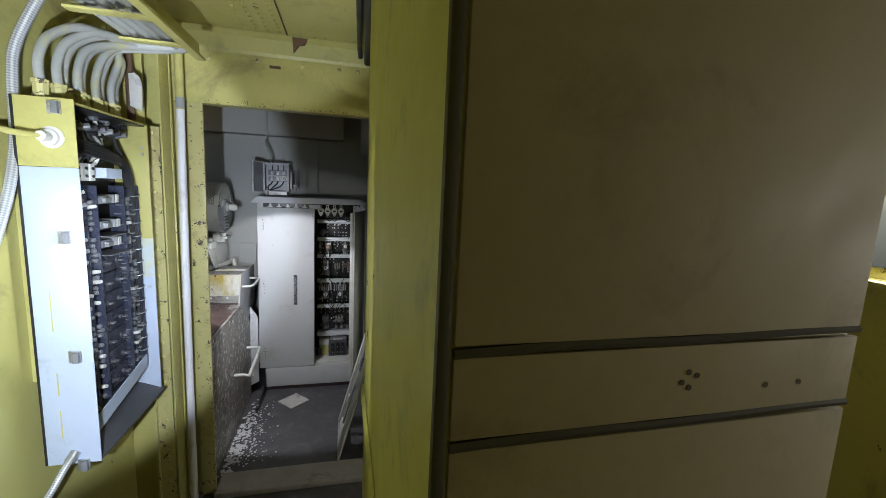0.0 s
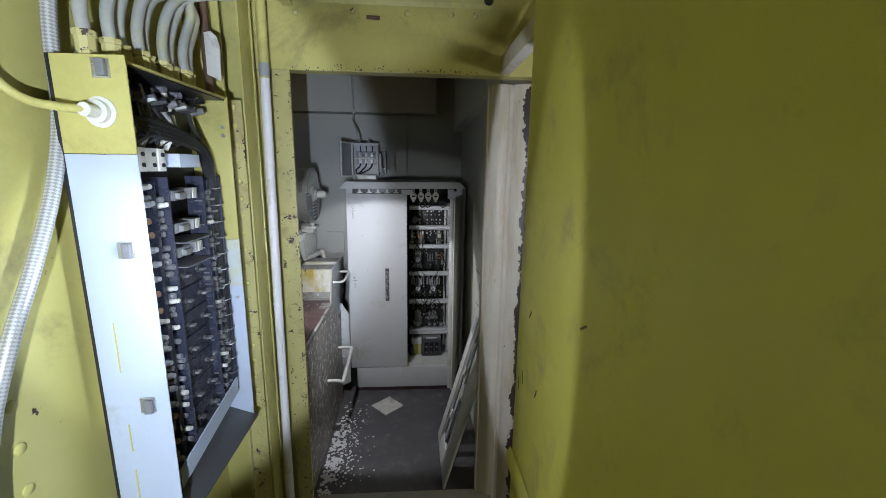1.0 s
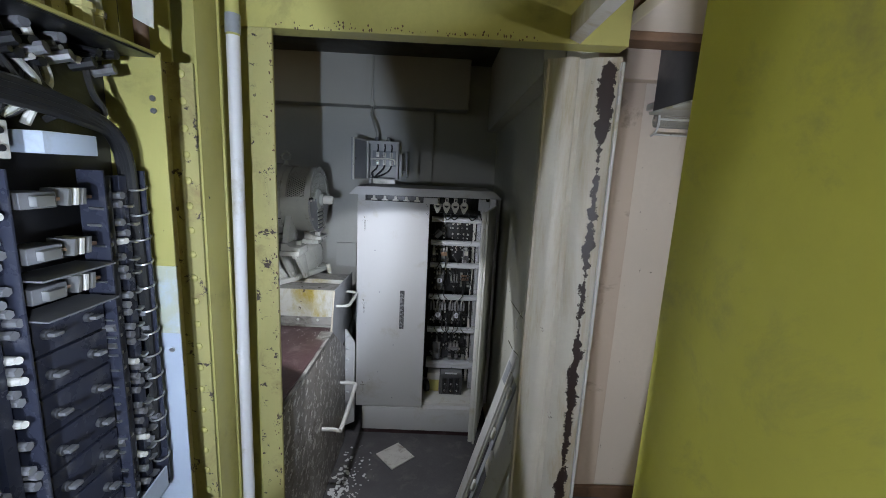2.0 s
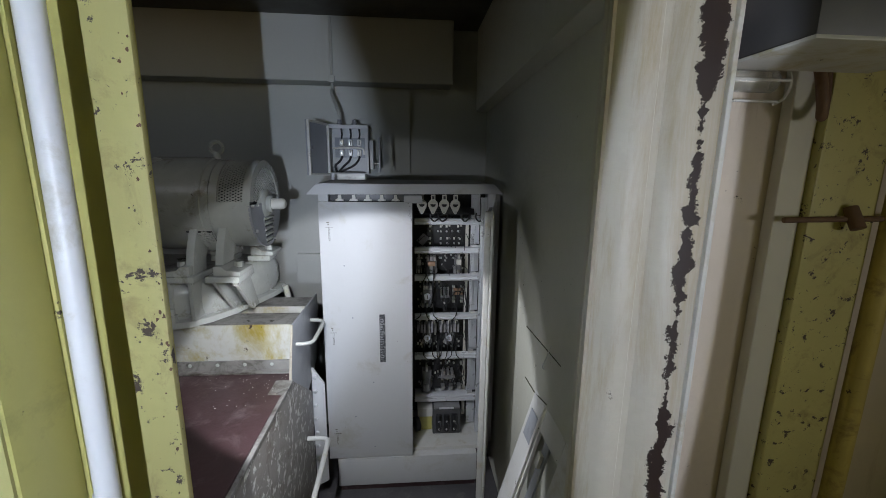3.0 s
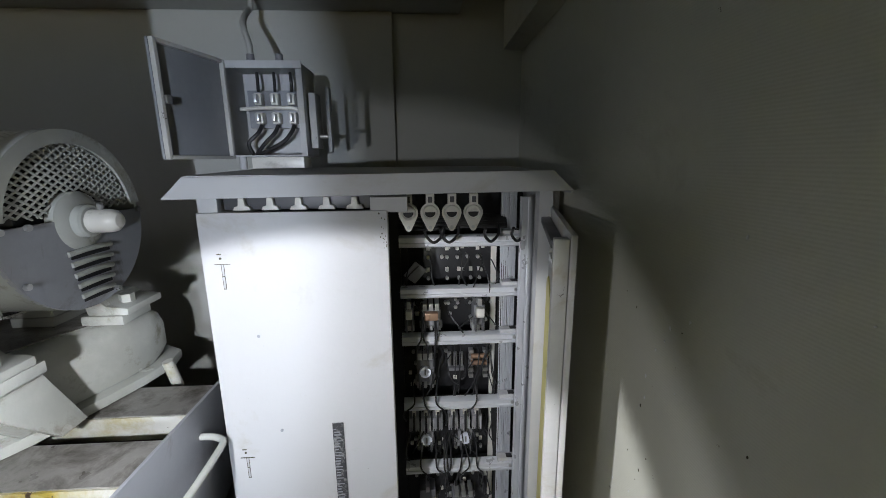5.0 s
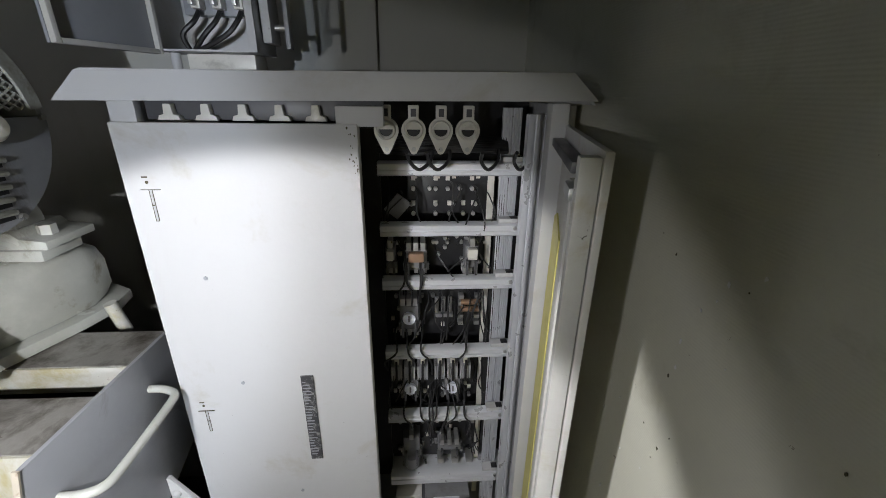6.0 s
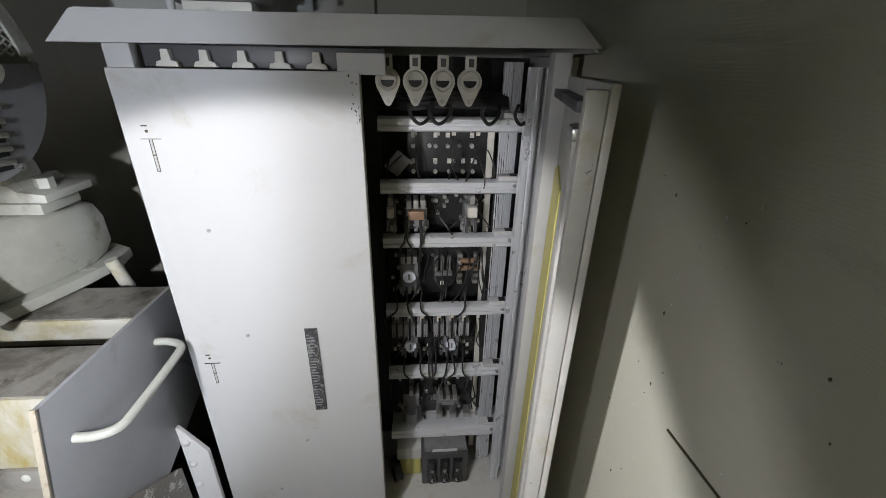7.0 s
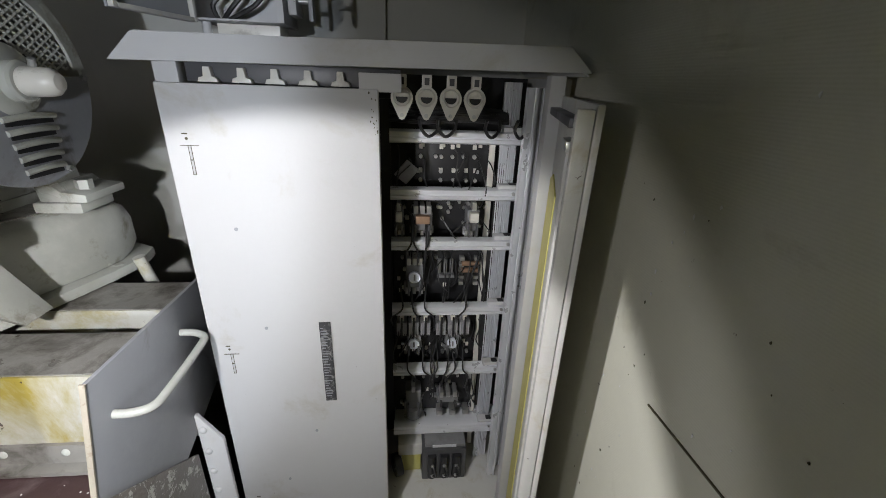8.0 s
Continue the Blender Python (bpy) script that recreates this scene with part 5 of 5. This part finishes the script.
part("pipe_stub", rod(B(), (-0.60, 3.42, 0.97), (-0.612, 3.41, 1.05), 0.014, n=14), BEAM_PAINT, bed)

guard = thing("guard_plate", "blistered grey steel guard plate along the machine bed", "guard plate", at=(-0.46, 2.8, 0))
part("lower_plate", prism(B(), [(2.262, 0.0), (3.20, 0.0), (3.20, 0.60), (2.94, 0.795), (2.29, 0.780), (2.262, 0.765)], "x", -0.466, -0.458, 0.0015), GUARD, guard)
part("edge_lip", prism(B(), [(2.262, 0.781), (2.29, 0.784), (2.93, 0.797), (2.93, 0.806), (2.29, 0.793), (2.262, 0.790)], "x", -0.52, -0.456), GREASE, guard)
part("wing_plate", prism(B(), [(2.905, 0.715), (2.985, 1.008), (3.41, 1.004), (3.41, 0.715), (3.15, 0.62)], "x", -0.470, -0.462, 0.001), GREY, guard, "grey wing plate")
part("wing_edge", prism(B(), [(2.9035, 0.715), (2.9835, 1.010), (2.9865, 1.010), (2.9065, 0.715)], "x", -0.4708, -0.4612), GUARD_EDGE, guard, "worn pale edge")
part("end_plate", prism(B(), [(-0.462, 0.07), (-0.405, 0.10), (-0.405, 0.62), (-0.455, 0.70), (-0.462, 0.70)], "y", 3.225, 3.235, 0.001), WHITE, guard, "white bolted end plate")
bb = part("bolt", rivet_mesh(0.010, 0.008, pose(-0.448, 3.225, 0.15, 90, 0, 0)), WHITE, guard)
for i in range(1, 8):
    again(bb, guard, Matrix.Translation((0, 0, 0.072 * i)))
part("handle", tube(B(), [(-0.462, 3.018, 0.915), (-0.43, 3.02, 0.915), (-0.405, 3.035, 0.915), (-0.398, 3.07, 0.917), (-0.398, 3.20, 0.921), (-0.403, 3.24, 0.923), (-0.43, 3.255, 0.925), (-0.462, 3.257, 0.925)], 0.0085, 10, 5), MOTOR_PAINT, guard, "pale bent grab handle")
part("handle", tube(B(), [(-0.458, 2.73, 0.385), (-0.40, 2.73, 0.385), (-0.375, 2.735, 0.375), (-0.37, 2.76, 0.38), (-0.365, 3.04, 0.432), (-0.375, 3.075, 0.435), (-0.40, 3.085, 0.435), (-0.458, 3.087, 0.435)], 0.0105, 10, 5), WHITE_EDGE, guard, "worn bent grab handle")

MX, MY, MZ, MR = -0.61, 3.215, 1.462, 0.178
mot = thing("electric_motor", "glossy grey electric motor with mesh vents on a cast base", "electric motor", at=(-0.87, 3.215, 1.0))
AX = pose(MX, MY, MZ, 0, -90, 0)  # local z runs away from the drive end
part("casing", lathe(B(), [(0.150, 0.145), (MR + 0.004, 0.150), (MR + 0.004, 0.175), (MR + 0.010, 0.178), (MR + 0.010, 0.40), (MR + 0.004, 0.403), (MR + 0.004, 0.43), (0.15, 0.435)], AX, 56), MOTOR_PAINT, mot)


def half_ring(bm, r0, r1, h0, h1, a0, a1, n=30):
    """A curved band between two radii and two stations along the axis."""
    vs = []
    for i in range(n + 1):
        a = a0 + (a1 - a0) * i / n
        vs.append([bm.verts.new(AX @ Vector((r * math.cos(a), r * math.sin(a), h))) for r, h in ((r0, h0), (r1, h0), (r1, h1), (r0, h1))])
    for p, q in zip(vs, vs[1:]):
        for k in range(4):
            bm.faces.new((p[k], p[(k + 1) % 4], q[(k + 1) % 4], q[k]))
    bm.faces.new(vs[0][::-1]), bm.faces.new(vs[-1])
    return bm


# in the motor's own turn, +x points up
UP0, UP1 = -math.pi / 2 + 0.12, math.pi / 2 - 0.12
part("bell_lower", half_ring(B(), MR - 0.010, MR, 0.0, 0.148, UP1, 2 * math.pi + UP0), MOTOR_PAINT, mot)
part("bell_frame", half_ring(B(), MR - 0.012, MR + 0.001, 0.0, 0.022, UP0, UP1), MOTOR_PAINT, mot)
part("bell_frame", half_ring(B(), MR - 0.012, MR + 0.001, 0.118, 0.148, UP0, UP1), MOTOR_PAINT, mot)


def mesh_band(bm, r, h0, h1, a0, a1, na, nh, t=0.0034):
    """Expanded metal on a drum: two crossing sets of thin strips."""
    for s in (1, -1):
        for i in range(-nh, na + nh):
            pts = []
            for k in range(nh + 1):
                a = a0 + (a1 - a0) * (i + s * k * 0.5 + (nh * 0.5 if s < 0 else 0)) / na
                if a0 - 1e-6 <= a <= a1 + 1e-6:
                    pts.append(AX @ Vector((r * math.cos(a), r * math.sin(a), h0 + (h1 - h0) * k / nh)))
            if len(pts) > 1:
                tube(bm, pts, t, 4, 0)
    return bm


part("mesh_vent", mesh_band(B(), MR - 0.006, 0.020, 0.120, UP0, UP1, 44, 10, 0.0026), MOTOR_PAINT, mot, "painted expanded metal vent")
bm = B()
for s in (1, -1):
    for i in range(-26, 27):
        c = i * 0.0135
        pts = []
        for k in range(33):
            u = -0.16 + 0.01 * k
            v = c + s * u * 0.62
            if u * u + v * v < 0.158 ** 2 and v > 0.015 and u * u + v * v > 0.060 ** 2:
                pts.append(AX @ Vector((v, u, 0.004)))
            elif len(pts) > 1:
                tube(bm, pts, 0.0026, 4, 0)
                pts = []
            else:
                pts = []
        if len(pts) > 1:
            tube(bm, pts, 0.0026, 4, 0)
part("mesh_face", bm, MOTOR_PAINT, mot, "painted expanded metal face")
part("face_ring", half_ring(B(), 0.152, MR + 0.001, -0.006, 0.0, UP0, UP1), MOTOR_PAINT, mot)
bm = B()
n = 36
outline = [(MR * math.cos(a), MR * math.sin(a)) for a in [math.pi / 2 - 0.04 + (math.pi + 0.08) * i / n for i in range(n + 1)]]
vs0 = [bm.verts.new(AX @ Vector((x, y, -0.005))) for x, y in outline]
vs1 = [bm.verts.new(AX @ Vector((x, y, 0.004))) for x, y in outline]
bm.faces.new(vs0), bm.faces.new(vs1[::-1])
for i in range(n + 1):
    j = (i + 1) % (n + 1)
    bm.faces.new((vs0[i], vs1[i], vs1[j], vs0[j]))
fp = part("face_plate", bm, GREY, mot, "grey lower end plate")
for k in range(5):
    x = -0.060 - k * 0.0225
    w = 0.055 - 0.003 * k
    lv = part("louvre", tube(B(), [AX @ Vector((x, 0.01 - w, -0.006)), AX @ Vector((x + 0.004, 0.01, -0.011)), AX @ Vector((x, 0.01 + w, -0.006))], 0.0055, 8, 5), MOTOR_PAINT, fp)
    part("slot", box(B(), -0.0055, 0.0025, 0.01 - w * 0.9, 0.01 + w * 0.9, -0.0068, -0.0045, m=AX @ Matrix.Translation((x - 0.006, 0, 0))), BLACK, lv)
for k, (a, b) in enumerate(((0.0, -0.165), (0.0, 0.165), (0.0, -0.115), (-0.10, -0.14), (-0.165, 0.06))):
    part("screw", rod(B(), AX @ Vector((a + 0.005, b, -0.006)), AX @ Vector((a + 0.005, b, -0.013)), 0.006, n=8), STEEL, mot)
part("core", lathe(B(), [(0.0, 0.03), (0.10, 0.03), (0.125, 0.06), (0.125, 0.14)], AX, 30), BLACK, mot, "dark rotor inside")
hub = part("hub", lathe(B(), [(0.0, -0.030), (0.030, -0.030), (0.034, -0.026), (0.034, -0.012), (0.050, -0.010), (0.060, -0.004), (0.060, 0.012)], AX, 28), MOTOR_PAINT, mot)
part("shaft_cap", lathe(B(), [(0.0, -0.085), (0.014, -0.083), (0.022, -0.074), (0.024, -0.060), (0.024, -0.030)], AX, 24), IVORY, hub, "smooth pale shaft cap")
part("nipple", rod(B(), AX @ Vector((0.025, -0.01, -0.055)), AX @ Vector((0.036, -0.012, -0.058)), 0.006, n=8), STEEL, hub)
part("rear_bell", lathe(B(), [(0.15, 0.436), (MR, 0.438), (MR, 0.56), (0.15, 0.60), (0.06, 0.61), (0.0, 0.61)], AX, 48), MOTOR_PAINT, mot)
part("mesh_vent", mesh_band(B(), MR + 0.003, 0.450, 0.540, UP0, UP1, 26, 5), GREASE, mot)
part("vent_backing", half_ring(B(), MR + 0.0095, MR + 0.0112, 0.150, 0.245, 2.1, 4.2), BLACK, mot)
part("mesh_vent", mesh_band(B(), MR + 0.0145, 0.150, 0.245, 2.1, 4.2, 34, 5), MOTOR_PAINT, mot, "greasy mesh below the casing")
bm = B()
rod(bm, (-0.788, MY, MZ + MR), (-0.788, MY, MZ + MR + 0.03), 0.018, 0.012, n=12)
tube(bm, [(-0.788 + 0.024 * math.cos(a), MY, MZ + MR + 0.048 + 0.024 * math.sin(a)) for a in [2 * math.pi * i / 16 for i in range(17)]], 0.008, 8, 2)
part("eye_bolt", bm, MOTOR_PAINT, mot)
# webbed feet, the toes turned away from each other
for x, turn in ((-0.720, 1), (-0.826, -1)):
    for sgn in (-1, 1):
        def fy(d):
            return MY + sgn * d
        bm = prism(B(), [(fy(0.222), 1.212), (fy(0.214), 1.27), (fy(0.196), 1.325), (fy(0.165), 1.385), (fy(0.10), 1.345), (fy(0.088), 1.30), (fy(0.118), 1.26), (fy(0.125), 1.212)], "x", x - 0.015, x + 0.015, 0.004)
        ft = part("foot", bm, MOTOR_PAINT, mot)
        part("toe", prism(B(), [(x - turn * 0.011, 1.213), (x + turn * 0.085, 1.212), (x + turn * 0.085, 1.230), (x + turn * 0.035, 1.236), (x + turn * 0.020, 1.250), (x - turn * 0.011, 1.250)], "y", min(fy(0.250), fy(0.120)), max(fy(0.250), fy(0.120)), 0.004), MOTOR_PAINT, ft)
        part("foot_bolt", rod(B(), (x + turn * 0.052, fy(0.170), 1.230), (x + turn * 0.052, fy(0.170), 1.254), 0.017, n=6), MOTOR_PAINT, ft)
# cast base with flange and ribs
bm = B()
def outline_base(off, n=14):
    """Half-round ended planform of the cast base."""
    core = [(-1.60, 3.0), (-0.95, 3.0), (-0.87, 3.02), (-0.815, 3.075), (-0.765, 3.16), (-0.725, 3.26), (-0.690, 3.36), (-0.672, 3.44), (-0.685, 3.50), (-0.74, 3.53), (-1.60, 3.53)]
    pts = [(-1.15 + (x + 1.15) * (1 + off / 0.42), 3.265 + (y - 3.265) * (1 + off / 0.265)) for x, y in core]
    return pts
for z0, z1, off0, off1, nm in ((1.003, 1.028, 0.035, 0.035, "base_flange"),):
    part(nm, prism(B(), outline_base(off0), "z", z0, z1, 0.004), MOTOR_PAINT, mot)
bm = B()
tiers = [[bm.verts.new((x, y, z)) for x, y in outline_base(off)] for z, off in ((1.029, 0.0), (1.06, 0.012), (1.125, 0.012), (1.158, 0.004), (1.176, -0.014), (1.185, -0.040))]
hi, n = tiers[-1], len(tiers[0])
for ra, rb in zip(tiers, tiers[1:]):
    for i in range(n):
        bm.faces.new((ra[i], ra[(i + 1) % n], rb[(i + 1) % n], rb[i]))
bm.faces.new(hi)
part("cast_base", bm, MOTOR_PAINT, mot)
part("base_top", prism(B(), outline_base(-0.045), "z", 1.1855, 1.189), GREASE, mot, "oily top of the base")
for x in (-0.700, -0.862):
    for dx in (-0.050, 0.026):
        part("rib", prism(B(), [(2.985, 1.185), (3.12, 1.185), (3.20, 1.029), (3.045 + 0.9 * (x + 0.80), 1.029)], "x", x + dx, x + dx + 0.014, 0.002), MOTOR_PAINT, mot)
    part("pad", box(B(), x - 0.062, x + 0.062, 2.962, 3.115, 1.187, 1.2115, 0.005), MOTOR_PAINT, mot)
    part("pad", box(B(), x - 0.050, x + 0.050, 3.335, 3.44, 1.187, 1.2115, 0.005), MOTOR_PAINT, mot)
    for y in (3.0,):
        part("pad_nut", rod(B(), (x + 0.030, y, 1.170), (x + 0.030, y, 1.1865), 0.014, n=6), MOTOR_PAINT, mot)
for x in (-0.905, -1.25):
    nb = part("base_bolt", rod(B(), (x, 2.985, 1.029), (x, 2.985, 1.058), 0.019, n=6), MOTOR_PAINT, mot, "painted hexagon nut")
    part("bolt_end", rod(B(), (x, 2.985, 1.058), (x, 2.985, 1.082), 0.012, n=12), MOTOR_PAINT, nb)

# ---------------------------------------------------------------- loose things on the floor
leaf = thing("access_panel", "white slotted steel access panel leaning against the wall", "access panel", at=(0.22, 2.51, 0))
Lm = Matrix.Translation((0.205, 2.505, 0.008)) @ pose(0, 0, 0, 0, 15.5, 0)  # local: y across, z along its height
for a, b, c, d in ((-0.225, -0.06, 0.0, 0.90), (0.10, 0.225, 0.0, 0.90), (-0.059, 0.099, 0.0, 0.10), (-0.059, 0.099, 0.80, 0.90), (-0.059, 0.005, 0.40, 0.48)):
    part("sheet", box(B(), 0, 0.012, a, b, c, d, 0.002, m=Lm), WHITE_EDGE, leaf)
part("sheet", box(B(), 0.002, 0.010, 0.012, 0.05, 0.101, 0.799, 0.001, m=Lm), GREY, leaf)
for z in (0.25, 0.52, 0.72):
    part("latch", box(B(), -0.012, -0.001, 0.02, 0.045, z, z + 0.045, 0.002, m=Lm), IVORY, leaf)
part("label_plate", box(B(), -0.003, -0.0005, 0.13, 0.20, 0.72, 0.82, 0.0005, m=Lm), GREY, leaf, "grey patch of bare metal")
part("rib", box(B(), -0.010, -0.001, 0.105, 0.118, 0.05, 0.88, 0.001, m=Lm), WHITE_EDGE, leaf)

solid("floor_tile", box(B(), -0.08, 0.08, -0.08, 0.08, 0.0, 0.007, 0.001, m=pose(-0.128, 3.055, 0.0005, 0, 0, 42)), TILE, "loose pale square tile lying on the floor", "tile")
bm = B()
random.seed(23)
for k in range(420):
    y = random.triangular(2.2, 3.15, 2.5)
    x = -0.44 + abs(random.gauss(0, 0.085)) + (0.02 if y > 2.9 else 0)
    s = random.uniform(0.003, 0.011) * (1.3 if x < -0.36 else 0.8)
    a0 = random.uniform(0, 6.28)
    k_ = random.randint(4, 6)
    vs = [bm.verts.new((x + s * random.uniform(0.5, 1.3) * math.cos(a0 + 6.283 * i / k_), y + s * random.uniform(0.5, 1.3) * math.sin(a0 + 6.283 * i / k_), 0.002 + random.uniform(0, 0.003))) for i in range(k_)]
    top = bm.faces.new(vs)
    e = bmesh.ops.extrude_face_region(bm, geom=[top])
    bmesh.ops.translate(bm, verts=[v for v in e["geom"] if isinstance(v, bmesh.types.BMVert)], vec=(0, 0, 0.0012))
solid("paint_flakes", bm, FLAKE, "white paint flakes scattered on the dark floor", "debris", kind="stuff", smooth=False)
# scratches on the ribbed wall
solid("wall_crack", prism(B(), [(2.876, 1.031), (2.70, 1.040), (2.519, 1.049), (2.519, 1.052), (2.70, 1.043), (2.876, 1.034)], "x", 0.4375, 0.4395), SCUFF, "thin dark scratch across the wall", "scratch")

solid("wall_crack", prism(B(), [(2.853, 0.831), (2.739, 0.836), (2.613, 0.865), (2.613, 0.869), (2.739, 0.840), (2.853, 0.834)], "x", 0.4372, 0.4395), SCUFF, "short dark scratch low on the wall", "scratch")
solid("wall_hook", tube(B(), [(0.4395, 2.655, 0.968), (0.424, 2.635, 0.992), (0.422, 2.603, 1.033), (0.4395, 2.608, 1.076)], 0.0016, 6, 4), STEEL, "bent wire hook stuck in the wall", "hook")

random.seed(23)
bm = B()
for k in range(42):
    x, y, r = -0.49 - abs(random.gauss(0, 0.13)), random.uniform(2.75, 2.97), random.uniform(0.0008, 0.0022)
    a0 = random.uniform(0, 6.28)
    vs = [bm.verts.new((x + r * random.uniform(0.6, 1.3) * math.cos(a0 + k2 * 1.5708), y + r * random.uniform(0.6, 1.3) * math.sin(a0 + k2 * 1.5708), 0.8046)) for k2 in range(4)]
    up = [bm.verts.new((v.co.x, v.co.y, 0.8056)) for v in vs]
    bm.faces.new(up)
    for i in range(4):
        bm.faces.new((vs[i], vs[(i + 1) % 4], up[(i + 1) % 4], up[i]))
solid("deck_flakes", bm, FLAKE, "small pale paint flecks on the red deck", "debris", kind="stuff", smooth=False)

# small chips and rust spots in the paint of the ribbed wall
random.seed(58)
for label, mat, many, size in (("white nicks where wall paint chipped off", FLAKE, 40, 0.0020), ("small dark rust spots on the wall paint", SCUFF, 26, 0.0014)):
    bm = B()
    for k in range(many):
        y, z, r = random.choice((random.gauss(2.98, 0.07), random.uniform(2.45, 3.15))), random.uniform(0.45, 1.5), size * random.uniform(0.4, 1.5)
        a0, n_ = random.uniform(0, 6.28), random.randint(5, 7)
        prism(bm, [(y + r * random.uniform(0.5, 1.2) * math.cos(a0 + 6.283 * i / n_), z + r * random.uniform(0.5, 2.2) * math.sin(a0 + 6.283 * i / n_)) for i in range(n_)], "x", 0.4388, 0.4396)
    solid("paint_nicks", bm, mat, label, "paint damage", kind="stuff", smooth=False)
